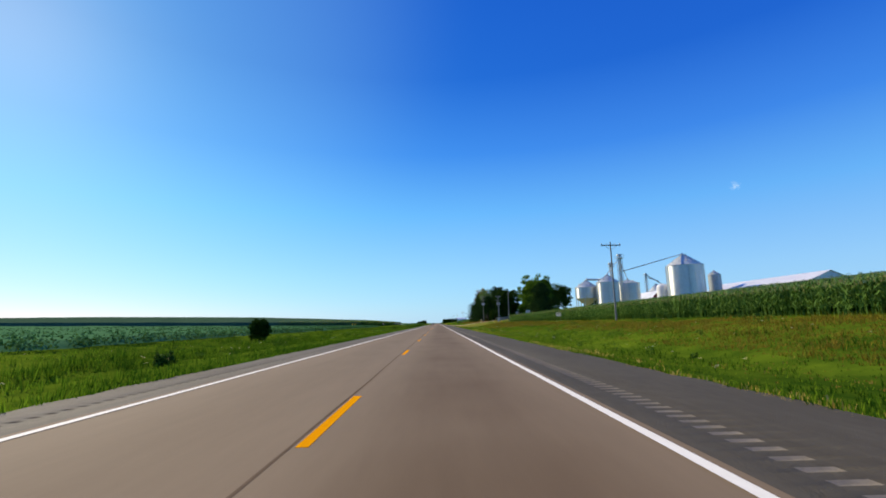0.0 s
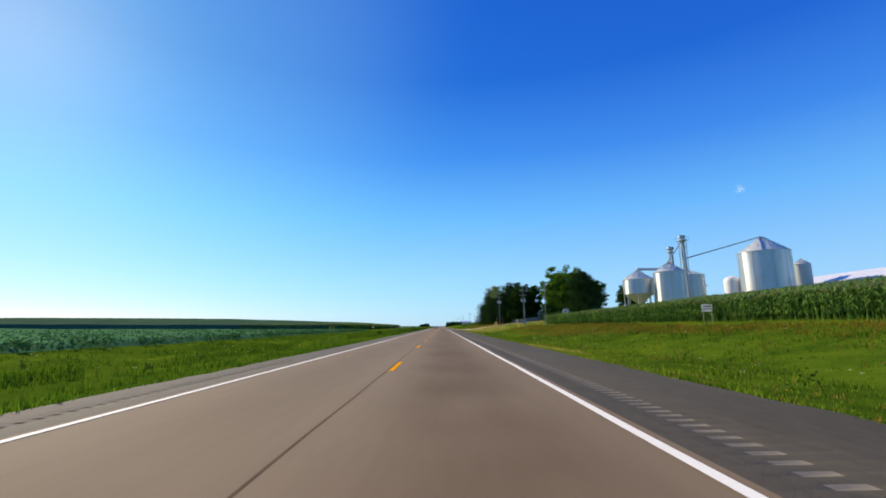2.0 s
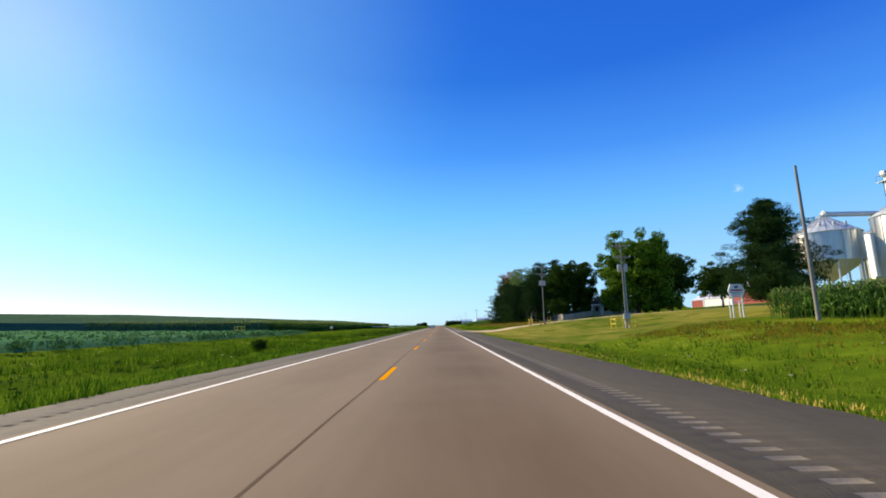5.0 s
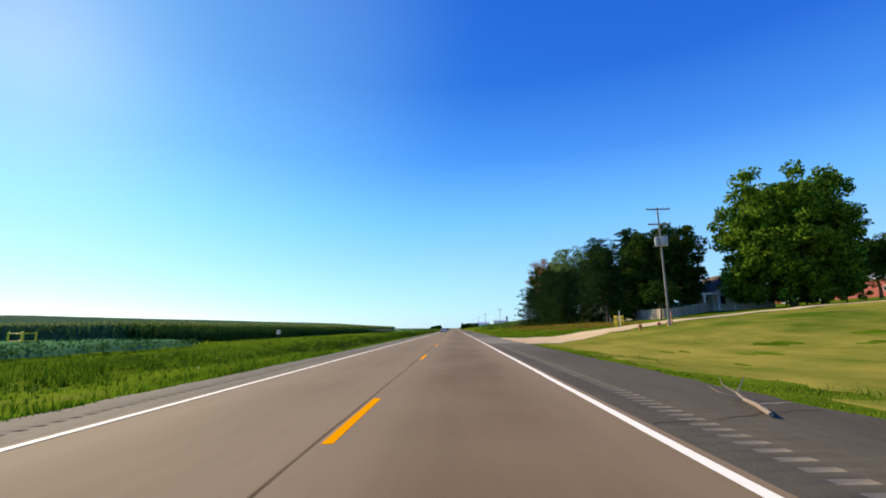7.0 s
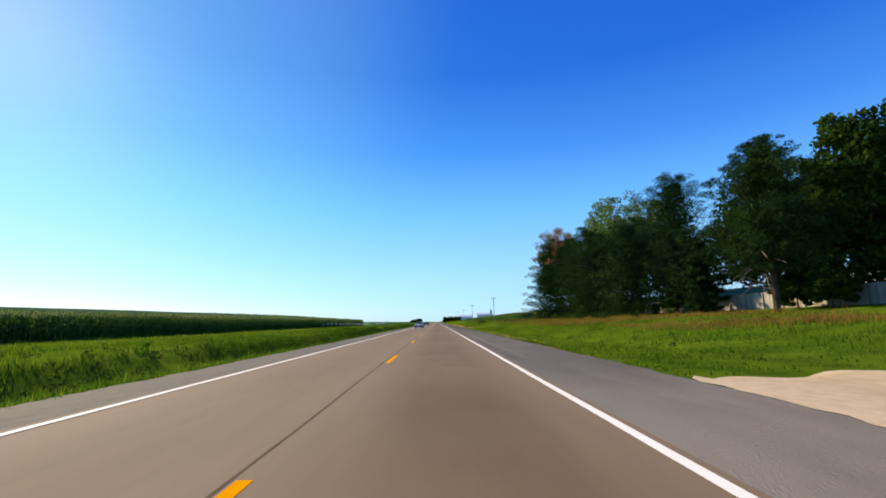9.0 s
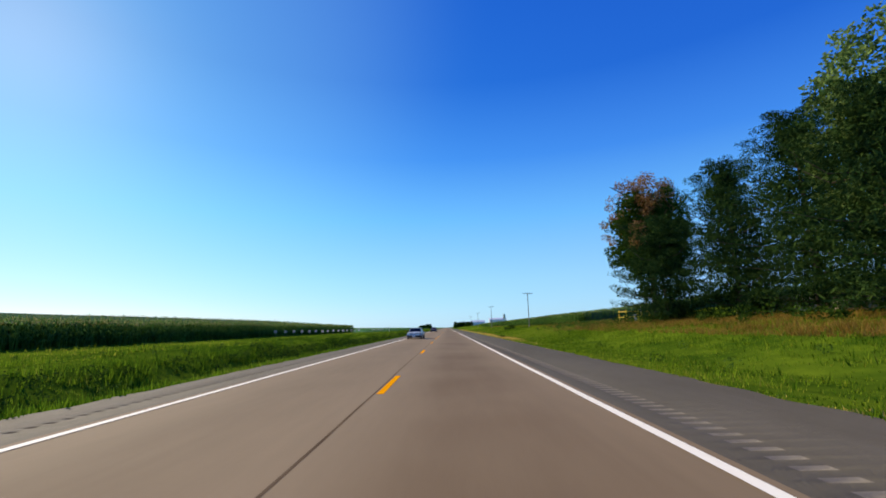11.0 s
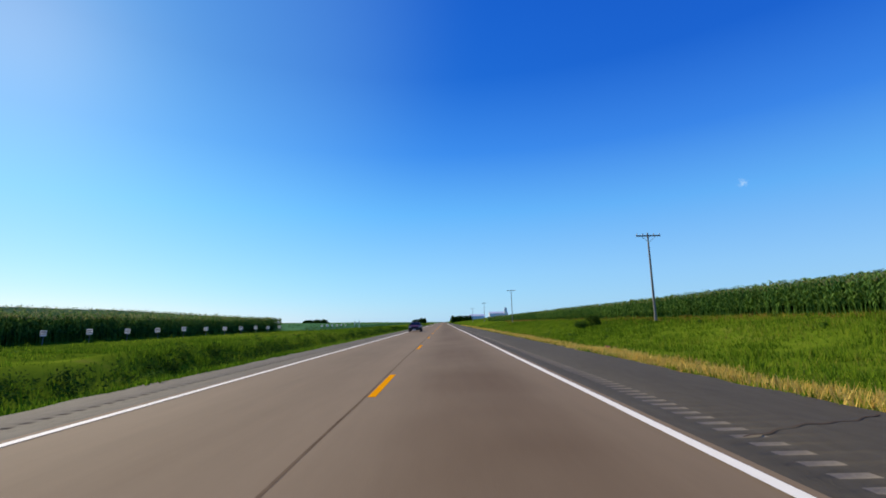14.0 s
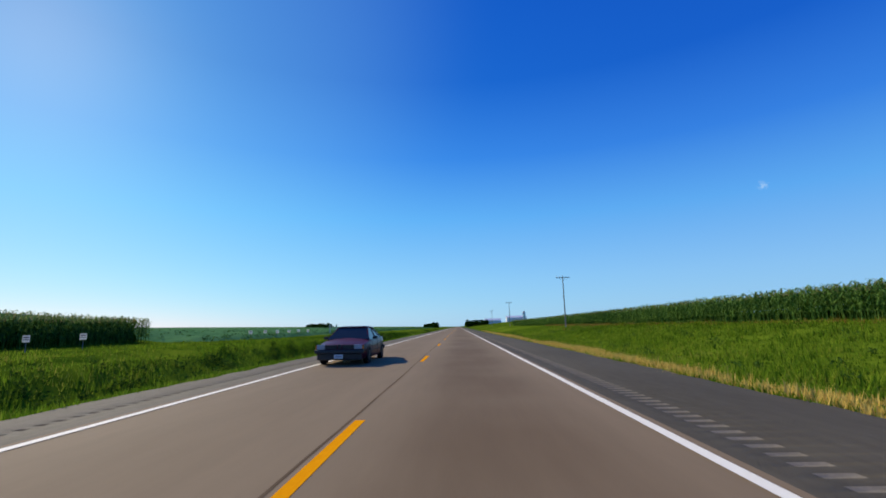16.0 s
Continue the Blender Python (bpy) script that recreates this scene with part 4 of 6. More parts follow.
def pine(name, x, y, h, rad, seed, label, low=0.06, dead=False, group="", levels=20, needles=95, taper=0.62):
    """A conifer: straight trunk, layered whorls of branches with flat ragged pads of needles, gaps and a broken top."""
    rnd = random.Random(seed)
    t = thing(name, pose(x, y, ground_at(x, y), 0, 0, 0 if dead else rnd.uniform(0, 360)), label, "tree", group)
    bm = bmesh.new()
    tube(bm, [(0, 0, -0.3), (0.1, 0, h * 0.4), (0, 0.1, h * 0.95)], [0.02 * h, 0.014 * h, 0.02], 8)
    part("trunk", bm, BARK, t, smooth=True)
    pads, sizes = [], []
    bulge = [(rnd.uniform(0, 6.28), rnd.uniform(0.1, 0.9), rnd.uniform(0.05, 0.2)) for _ in range(7)]
    for lv in range(levels):
        f = low + (0.97 - low) * lv / (levels - 1)
        reach = rad * min(1.0, 1.5 * max(0.0, 1 - f) ** taper + 0.08) * (0.8 if f < low + 0.06 else 1)
        turn = rnd.uniform(0, 6.28)
        for q in range(7 if f < 0.8 else 5):
            a = q * (0.9 if f < 0.8 else 1.26) + turn + rnd.uniform(-0.3, 0.3)
            push = sum(s * max(0.0, math.cos(a - ba)) * max(0.0, 1 - abs(f - bf) * 5) for ba, bf, s in bulge)
            ln = reach * (rnd.uniform(0.66, 1.0) + push)
            z = h * f + rnd.uniform(-0.35, 0.35)
            up = (0.12 if f < 0.6 else 0.5) * ln
            if lv % 3 == 0 and q % 2 == 0 and f < 0.75:
                bm = bmesh.new()
                tube(bm, [(0, 0, z - 0.2), (ln * 0.5 * math.cos(a), ln * 0.5 * math.sin(a), z), (ln * 0.95 * math.cos(a), ln * 0.95 * math.sin(a), z + up * 0.8)],
                     [0.07, 0.045, 0.015], 5)
                part("branch", bm, BARK, t)
            for s in (0.35, 0.68, 0.98):
                if rnd.random() < 0.1:
                    continue
                pads.append((ln * s * math.cos(a), ln * s * math.sin(a), z + up * s * s + rnd.uniform(-0.15, 0.15)))
                sizes.append(max(0.4, rad * rnd.uniform(0.13, 0.21)) * (1.25 - 0.4 * s) * (1 if f < 0.85 else 0.75))
    P = np.array(pads)
    leaf_clumps("foliage", P[:, 0], P[:, 1], P[:, 2], needles, np.array(sizes), 0.19, NEEDLE, seed, "", "", 0.42, t, needle=True)
    cores = [(lv, rnd.uniform(0, 6.28), rnd.uniform(0.05, 0.5)) for lv in range(levels) for _ in range(4)]
    fs = [low + 0.03 + (0.88 - low) * lv / (levels - 1) for lv, _, _ in cores]
    rs = [rad * min(1.0, 1.5 * (1 - f) ** taper) for f in fs]
    C = np.array([(rr * s * math.cos(a), rr * s * math.sin(a), h * f) for (lv, a, s), f, rr in zip(cores, fs, rs)])
    leaf_clumps("inner_foliage", C[:, 0], C[:, 1], C[:, 2], 75, np.array(rs) * 0.36, 0.44, NEEDLE, seed + 7, "", "", 0.6, t, needle=True)
    if dead:
        for q in range(14):
            a = math.pi + rnd.uniform(-1.2, 1.2)
            ln = rad * rnd.uniform(0.4, 0.85)
            z = h * rnd.uniform(0.14, 0.36)
            bm = bmesh.new()
            tube(bm, [(0, 0, z), (ln * 0.5 * math.cos(a), ln * 0.5 * math.sin(a), z + rnd.uniform(0.2, 0.9)), (ln * math.cos(a + 0.2), ln * math.sin(a + 0.2), z + rnd.uniform(-1.2, 0.3))],
                 [0.06, 0.04, 0.012], 5)
            part("dead_branch", bm, DEADWOOD, t, "bare bleached dead branch")
    return t


broadleaf("cottonwood", 52.4, 228, 21.6, 9.0, 101, "very large full green cottonwood beside the farmhouse", clusters=290, leaves=160, size=0.29, low=-0.05, full=0.5, lobed=0.84)
for k, (x, y, h) in enumerate(((55.6, 234.0, 5.2), (58.6, 233.6, 5.5), (56.5, 228, 5.2), (62, 230, 5.0))):
    broadleaf("lilac_bush", x, y, h, 2.5 if k == 0 else 3.2, 125 + k, "tall green lilac bush beneath the cottonwood", clusters=80, leaves=70, size=0.2, low=0.0, group="bushes under the cottonwood")
broadleaf("shade_tree", 67.5, 241, 17.5, 7.6, 102, "dark rounded shade tree beside the cottonwood", mat=LEAF_DARK, low=0.12, leaves=80)
broadleaf("yard_tree", 93, 258, 14.6, 6.9, 103, "round dark green tree in front of the red barn", mat=LEAF_DARK, low=0.16, leaves=80)
pine("yard_pine", 40.2, 164.0, 13.0, 6.2, 105, "wide spreading dark pine beside the yard sign", low=0.14, levels=26, needles=130, taper=1.0)
broadleaf("small_yard_tree", 29.3, 221, 5.6, 2.7, 106, "small neat round tree by the lane", mat=LEAF_DARK, clusters=80, leaves=70, size=0.16, low=0.26)
WINDBREAK = "windbreak trees"
broadleaf("elm", 38.8, 239.5, 16.2, 7.4, 107, "tall dark spreading elm behind the lane", mat=LEAF_DARK, clusters=280, low=-0.02, group=WINDBREAK)
pine("windbreak_pine", 28.3, 239.5, 13.2, 5.0, 108, "wide dark pine with bleached dead lower branches", low=0.26, dead=True, group=WINDBREAK, levels=18)
broadleaf("elm", 37, 251.5, 13.5, 6.0, 120, "smaller dark green elm inside the windbreak", mat=LEAF_DARK, clusters=140, leaves=90, low=0.1, group=WINDBREAK)
pine("windbreak_pine", 31.5, 257, 9.5, 4.4, 109, "dark green pine with bare bleached lower branches", low=0.2, dead=True, group=WINDBREAK, levels=14)
pine("windbreak_pine", 37.2, 250.5, 18.0, 4.6, 121, "tall dark pine with a high crown over bare lower branches", low=0.42, group=WINDBREAK, levels=14)
pine("windbreak_pine", 29.9, 252.0, 7.6, 2.2, 122, "short bushy dark pine before the board fence", low=0.03, group=WINDBREAK, levels=12)
pine("windbreak_pine", 36.5, 268, 19.5, 7.0, 110, "tall ragged dark green pine in the windbreak", low=0.12, group=WINDBREAK, levels=21)
pine("windbreak_pine", 27.5, 264, 12, 5.6, 111, "wide layered dark green pine in the windbreak", group=WINDBREAK, levels=15)
broadleaf("poplar", 34.8, 278.5, 19.8, 7.4, 112, "tall light green poplar topping the windbreak", mat=LEAF_PALE, low=0.1, group=WINDBREAK, size=0.19, leaves=105, clusters=340, lobed=0.9, full=0.45)
pine("windbreak_pine", 27, 276, 13.5, 6.0, 118, "wide layered dark green pine in the windbreak", group=WINDBREAK, levels=16)
pine("windbreak_pine", 30.5, 286, 16.5, 6.2, 113, "dense dark green pine in the windbreak", group=WINDBREAK)
pine("windbreak_pine", 30, 295, 15.5, 5.6, 119, "dense dark green pine in the windbreak", group=WINDBREAK)
pine("windbreak_pine", 26, 301.5, 11.5, 5.8, 114, "low wide dark green pine ending the windbreak", low=0.03, group=WINDBREAK, levels=15)
broadleaf("dying_ash", 33.6, 320.5, 26.5, 7.8, 116, "half-dead ash with rusty brown upper leaves", mat=LEAF_DARK, top_mat=LEAF_BROWN, low=0.06, clusters=290, leaves=150, size=0.18, group=WINDBREAK, full=0.95, lobed=0.56)
broadleaf("ditch_shrub", -18.8, 47, 3.0, 1.15, 117, "dark bushy shrub standing alone in the ditch", mat=LEAF_DARK, clusters=170, leaves=70, size=0.1, low=0.0)


def bush(x, y, h, rad, seed, label, mat):
    """A low bush without a trunk: a few stems and a lumpy dome of leaf clumps that reaches the ground."""
    rnd = random.Random(seed)
    t = thing("verge_bush", pose(x, y, ground_at(x, y)), label, "bush")
    for q in range(5):
        a, bm = q * 1.26, bmesh.new()
        tube(bm, [(0, 0, -0.1), (0.3 * rad * math.cos(a), 0.3 * rad * math.sin(a), h * 0.4), (0.5 * rad * math.cos(a), 0.5 * rad * math.sin(a), h * 0.75)], [0.02, 0.014, 0.005], 5)
        part("stem", bm, BARK, t)
    pts = []
    for _ in range(70):
        a, e, f = rnd.uniform(0, 6.28), math.asin(rnd.uniform(0, 1)), rnd.uniform(0.4, 0.92)
        f *= 0.85 + 0.15 * math.sin(3 * a + seed)
        pts.append((rad * f * math.cos(e) ** 0.6 * math.cos(a), rad * f * math.cos(e) ** 0.6 * math.sin(a), 0.12 * h + 0.8 * h * f * math.sin(e)))
    P = np.array(pts)
    leaf_clumps("foliage", P[:, 0], P[:, 1], P[:, 2], 46, 0.22 * rad, 0.05, mat, seed, "", "", 0.9, t)


bush(-11.5, 17, 0.9, 0.55, 130, "low green bush in the roadside grass", WEED)
bush(-13.4, 149.5, 1.2, 0.8, 131, "low dark green bush in the ditch", LEAF_DARK)
bush(18.4, 371.8, 1.6, 1.05, 132, "dense dark green bush in the roadside grass", LEAF_DARK)
bush(17.1, 372.6, 1.3, 1.0, 133, "light green bush beside a darker one", WEED)
bush(8.0, 306.8, 0.45, 0.42, 134, "small green bush in the dry grass by the shoulder", WEED)

r = np.random.default_rng(140)
ux, uy = r.uniform(23, 31, 260), r.uniform(236, 311, 260)
k = (uy > 255) & (np.sin(uy * 0.55) + 0.5 * np.sin(uy * 0.21 + ux) + r.normal(0, 0.4, 260) > -0.2)
ux, uy = ux[k], uy[k]
leaf_clumps("undergrowth", ux, uy, ground_z(ux, uy) + r.uniform(0.2, 0.9, k.sum()), 55, r.uniform(0.4, 0.9, k.sum()), 0.13, LEAF_DARK, 141, "tangled dark brush beneath the windbreak", "undergrowth", 0.8)

for k, (x, y, h, rr) in enumerate(((30.6, 240.2, 3.4, 1.8), (30.4, 236.8, 3.1, 1.7), (30.2, 257.5, 3.4, 1.8))):
    broadleaf("fence_shrub", x, y, h, rr, 160 + k, "dark overgrown shrub before the board fence", mat=LEAF_DARK, clusters=70, leaves=60, size=0.15, low=0.0, group="shrubs along the fence")

# distant trees and woods
for k, (x, y, h, rr) in enumerate(((-26, 905, 7, 5), (-36, 930, 5, 6), (17, 1010, 10, 7), (27, 1025, 10, 7), (37, 1010, 8, 7), (-150, 880, 5, 9), (-166, 885, 4, 8))):
    broadleaf("far_trees", x, y, h, rr, 150 + k, "distant dark clump of farmstead trees", mat=LEAF_DARK, clusters=90, leaves=24, size=0.8, low=-0.3)


# ---- utility poles ----
def utility_pole(x, y, z0, h, arms, label, cans=0, box=False, group="roadside utility poles"):
    """A tapered wooden pole with crossarms, insulators and, where it has them, transformer cans."""
    t = thing("utility_pole", pose(x, y, z0), label, "utility pole", group)
    bm = bmesh.new()
    tube(bm, [(0, 0, -0.4), (0, 0, h * 0.5), (0, 0, h)], [0.125, 0.1, 0.075], 10)
    part("pole", bm, POLE_WOOD, t, smooth=True)
    for z, half in arms:
        bm = bmesh.new()
        block(bm, -half, -0.16, h - z - 0.06, half, -0.05, h - z + 0.07, 0.012)
        arm = part("crossarm", bm, POLE_WOOD, t)
        for s in (-0.92, -0.45, 0.45, 0.92):
            bm = bmesh.new()
            lathe(bm, [(0.02, 0), (0.02, 0.06), (0.055, 0.07), (0.05, 0.11), (0.035, 0.13), (0.04, 0.16), (0.02, 0.19)], 10)
            bmesh.ops.translate(bm, vec=(s * half, -0.105, h - z + 0.07), verts=bm.verts)
            part("insulator", bm, GREY_BOX, arm, "grey porcelain insulator", smooth=True)
        for s in (-1, 1):
            bm = bmesh.new()
            tube(bm, [(0, -0.15, h - z - 0.65), (s * half * 0.6, -0.12, h - z - 0.05)], [0.02, 0.02], 5)
            part("brace", bm, GALV_DULL, arm)
    for k in range(cans):
        a = (-0.42, 0.42, 0.0)[k]
        bm = bmesh.new()
        lathe(bm, [(0.0, 0), (0.2, 0), (0.23, 0.04), (0.23, 0.8), (0.25, 0.82), (0.25, 0.86), (0.12, 0.93), (0.0, 0.95)], 20, closed=False)
        bmesh.ops.translate(bm, vec=(a, -0.34 if k == 2 else -0.1, h - 4.0), verts=bm.verts)
        can = part("transformer", bm, GREY_BOX, t, "pale grey transformer can", smooth=True)
        for s in (-0.08, 0.08):
            bm = bmesh.new()
            lathe(bm, [(0.03, 0), (0.05, 0.03), (0.03, 0.06), (0.05, 0.09), (0.03, 0.12), (0.04, 0.16), (0.015, 0.24)], 8)
            bmesh.ops.translate(bm, vec=(a + s, -0.34 if k == 2 else -0.1, h - 3.1), verts=bm.verts)
            part("bushing", bm, POLE_WOOD, can)
    if box:
        bm = bmesh.new()
        block(bm, -0.42, -0.42, 0.95, 0.42, -0.15, 1.75, 0.03)
        cab = part("meter_cabinet", bm, GREY_BOX, t, "grey steel meter cabinet")
        bm = bmesh.new()
        block(bm, -0.38, -0.435, 1.0, -0.01, -0.415, 1.7, 0.005)
        part("cabinet_door", bm, GREY_BOX, cab)
        bm = bmesh.new()
        block(bm, 0.01, -0.435, 1.0, 0.38, -0.415, 1.7, 0.005)
        part("cabinet_door", bm, GREY_BOX, cab)
        for s in (-0.3, 0.3):
            bm = bmesh.new()
            block(bm, s - 0.05, -0.33, -0.2, s + 0.05, -0.23, 0.95, 0.01)
            part("stand_post", bm, WHITE_PAINT, t, "white stand post")
        bm = bmesh.new()
        tube(bm, [(0.2, -0.12, 0.3), (0.2, -0.12, 7.2)], [0.05, 0.05], 7)
        part("conduit", bm, GALV_DULL, t, "grey steel conduit running up the pole")
    return t


utility_pole(23.5, 51.2, 1.25, 9.7, [(0.45, 1.25)], "slender weathered pole with one crossarm by the corn")
utility_pole(23.9, 139, 1.35, 9.4, [], "plain weathered pole without crossarm at the corn's end")
utility_pole(24.6, 168.7, 0.5, 11.0, [(0.7, 1.2), (2.15, 1.15)], "weathered pole with two crossarms, transformer cans and meter cabinet", cans=2, box=True)
utility_pole(22.3, 203.6, 0.95, 11.9, [(0.2, 1.2), (1.75, 1.15)], "tall pole with two crossarms and three transformer cans", cans=3)
utility_pole(21.5, 363.3, 0.9, 8.5, [(0.3, 1.2)], "slender weathered pole with one crossarm by the corn")
utility_pole(20.4, 447, 0.9, 8.9, [(0.3, 1.2)], "slender weathered pole with one crossarm by the corn")
utility_pole(20.4, 534, 0.9, 8.9, [(0.3, 1.2)], "far weathered pole with one crossarm")
utility_pole(20.4, 622, 0.9, 8.9, [(0.3, 1.2)], "far weathered pole with one crossarm")


# ---- yellow pipe guards ----
def pipe_guard(x, y, w, d, h, turn, label, tall_post=0.0, bays=2):
    """A guard of yellow pipe: posts and two rails on three sides."""
    t = thing("pipe_guard", pose(x, y, ground_at(x, y), 0, 0, turn), label, "guard rail", "yellow pipe guards")
    posts = [(w * k / bays, 0) for k in range(bays + 1)] + [(0, d), (w, d)]
    for px, py in posts:
        bm = bmesh.new()
        tube(bm, [(px, py, -0.3), (px, py, h)], [0.075, 0.075], 8)
        lathe_cap = bmesh.ops.create_uvsphere(bm, u_segments=8, v_segments=4, radius=0.076)
        bmesh.ops.translate(bm, vec=(px, py, h), verts=lathe_cap["verts"])
        part("post", bm, YELLOW_PAINT, t, smooth=True)
    for z in (h * 0.93, h * 0.5):
        for a, b in (((0, 0), (w, 0)), ((0, 0), (0, d)), ((w, 0), (w, d))):
            bm = bmesh.new()
            tube(bm, [(*a, z), (*b, z)], [0.055, 0.055], 7)
            part("rail", bm, YELLOW_PAINT, t, smooth=True)
    if tall_post:
        bm = bmesh.new()
        tube(bm, [(w * 0.7, 0.5, -0.3), (w * 0.7, 0.5, tall_post)], [0.05, 0.05], 8)
        part("marker_post", bm, WHITE_PAINT, t, "white marker post")
    return t


pipe_guard(23.1, 168.2, 2.5, 1.7, 1.3, 0, "yellow pipe guard beside the meter cabinet", tall_post=1.9, bays=3)
pipe_guard(25.3, 311.5, 3.2, 2.2, 1.7, 4, "yellow pipe guard round a pipeline valve by the trees", tall_post=2.3, bays=2)
pipe_guard(22.0, 217.2, 0.8, 0.7, 1.3, 0, "yellow pipe guard beside the farm lane", tall_post=1.95, bays=1)
pipe_guard(-36.6, 196.5, 1.3, 1.2, 1.5, 0, "yellow pipe guard in the soybean field", bays=1)

# the valve inside the far guard
valve = thing("pipeline_valve", pose(26.9, 312.6, ground_at(26.9, 312.6)), "grey pipeline valve with handwheel inside the guard", "valve")
bm = bmesh.new()
lathe(bm, [(0.16, -0.2), (0.16, 0.35), (0.24, 0.37), (0.24, 0.43), (0.15, 0.46), (0.12, 0.8), (0.05, 0.84), (0.05, 1.0)], 14)
part("valve_body", bm, GREY_BOX, valve, smooth=True)
bm = bmesh.new()
tube(bm, [(0.25 * math.cos(k * math.pi / 8), 0.25 * math.sin(k * math.pi / 8), 1.0) for k in range(17)], [0.02] * 17, 5, cap=False)
part("handwheel", bm, GREY_BOX, valve)


# ---- signs ----
def field_sign(x, y, turn, w, h, z, label, group="", ink=DARK_INK, posts=1, name="field_sign"):
    """A small white board with plain bars for its lettering, on one or two posts."""
    g = ground_at(x, y)
    t = thing(name, pose(x, y, g, 0, 0, turn), label, "sign", group)
    bm = bmesh.new()
    block(bm, -w / 2, -0.012, z - h / 2, w / 2, 0.012, z + h / 2, 0.006)
    board = part("board", bm, SIGN_BOARD, t)
    for f, hh, ww in ((0.22, 0.16, 0.7), (-0.12, 0.1, 0.8)):
        bm = bmesh.new()
        block(bm, -w * ww / 2, -0.017, z + h * (f - hh / 2), w * ww / 2, -0.0125, z + h * (f + hh / 2))
        part("lettering_bar", bm, ink, board, "dark bar of lettering")
    for s in ((0,) if posts == 1 else (-0.4, 0.4)):
        bm = bmesh.new()
        block(bm, s * w - 0.02, 0.013, -0.25, s * w + 0.02, 0.05, z + h * 0.4, 0.004)
        part("post", bm, POLE_WOOD, t)
    return t


field_sign(23.9, 79.6, 0, 0.9, 0.62, 1.25, "small white field sign on two posts before the corn", posts=2)
field_sign(-27.1, 231.5, 0, 0.62, 0.62, 1.25, "small square white field sign at the corn's edge")
plot = field_sign(-32.05, 338.7, 8, 0.5, 0.48, 0.95, "small white seed-plot sign before the corn", "seed plot signs")
for k in range(1, 15):
    y = 338.7 + 4.4 * k
    copy_thing(plot, pose(-32.05 + 0.3 * k, y, ground_at(-32.05 + 0.3 * k, y), 0, random.uniform(-4, 4), 8 + random.uniform(-7, 7)))
for k in range(6):
    y = 430 + 4.4 * k
    copy_thing(plot, pose(-28.4 + 0.2 * k, y, ground_at(-28.4, y), 0, random.uniform(-4, 4), 5))

# timber frame beside the second row of plot signs
frame_gate = thing("field_gate", pose(-27.5, 470, ground_at(-27.5, 470) + 0.35), "pale timber post frame beside the plot signs", "gate")
for px in (-0.75, 0.75):
    bm = bmesh.new()
    block(bm, px - 0.15, -0.08, -0.7, px + 0.15, 0.08, 1.75, 0.01)
    part("post", bm, PALE_TIMBER, frame_gate)
for z in (1.1, 0.7):
    bm = bmesh.new()
    block(bm, -1.0, -0.09, z - 0.06, 1.0, -0.062, z + 0.06, 0.006)
    part("rail", bm, PALE_TIMBER, frame_gate)

# six-sided seed dealer's board on a white stand
SBX, SBY = 34.7, 162.5
board_sign = thing("yard_sign", pose(SBX, SBY, ground_at(SBX, SBY)), "white six-sided farm sign on a white two-post stand", "sign")
bm = bmesh.new()
pts = [(-0.95, 3.0), (-0.72, 2.45), (0.72, 2.45), (0.95, 3.0), (0.62, 3.75), (-0.62, 3.75)]
front = [bm.verts.new((px, -0.06, pz)) for px, pz in pts]
back = [bm.verts.new((px, 0.06, pz)) for px, pz in pts]
bm.faces.new(front)
bm.faces.new(back[::-1])
for k in range(6):
    bm.faces.new((front[k], back[k], back[(k + 1) % 6], front[(k + 1) % 6]))
board = part("board", bm, WHITE_PAINT, board_sign)
for z0, z1, ww, ink in ((3.3, 3.55, 0.22, DARK_INK), (2.98, 3.16, 0.68, RED_INK), (2.8, 2.85, 0.72, DARK_INK), (2.6, 2.66, 0.5, DARK_INK)):
    bm = bmesh.new()
    block(bm, -ww, -0.068, z0, ww, -0.0605, z1)
    part("lettering_bar", bm, ink, board)
for px in (-0.55, 0.55):
    bm = bmesh.new()
    block(bm, px - 0.06, -0.055, -0.3, px + 0.06, 0.055, 2.45, 0.008)
    part("post", bm, WHITE_PAINT, board_sign)
    bm = bmesh.new()
    block(bm, px - 0.05, 0.55, -0.3, px + 0.05, 0.65, 1.9, 0.008)
    part("back_post", bm, WHITE_PAINT, board_sign)
for z in (1.75, 2.3):
    bm = bmesh.new()
    block(bm, -0.48, -0.05, z - 0.05, 0.48, 0.05, z + 0.05, 0.006)
    part("crossbar", bm, WHITE_PAINT, board_sign)


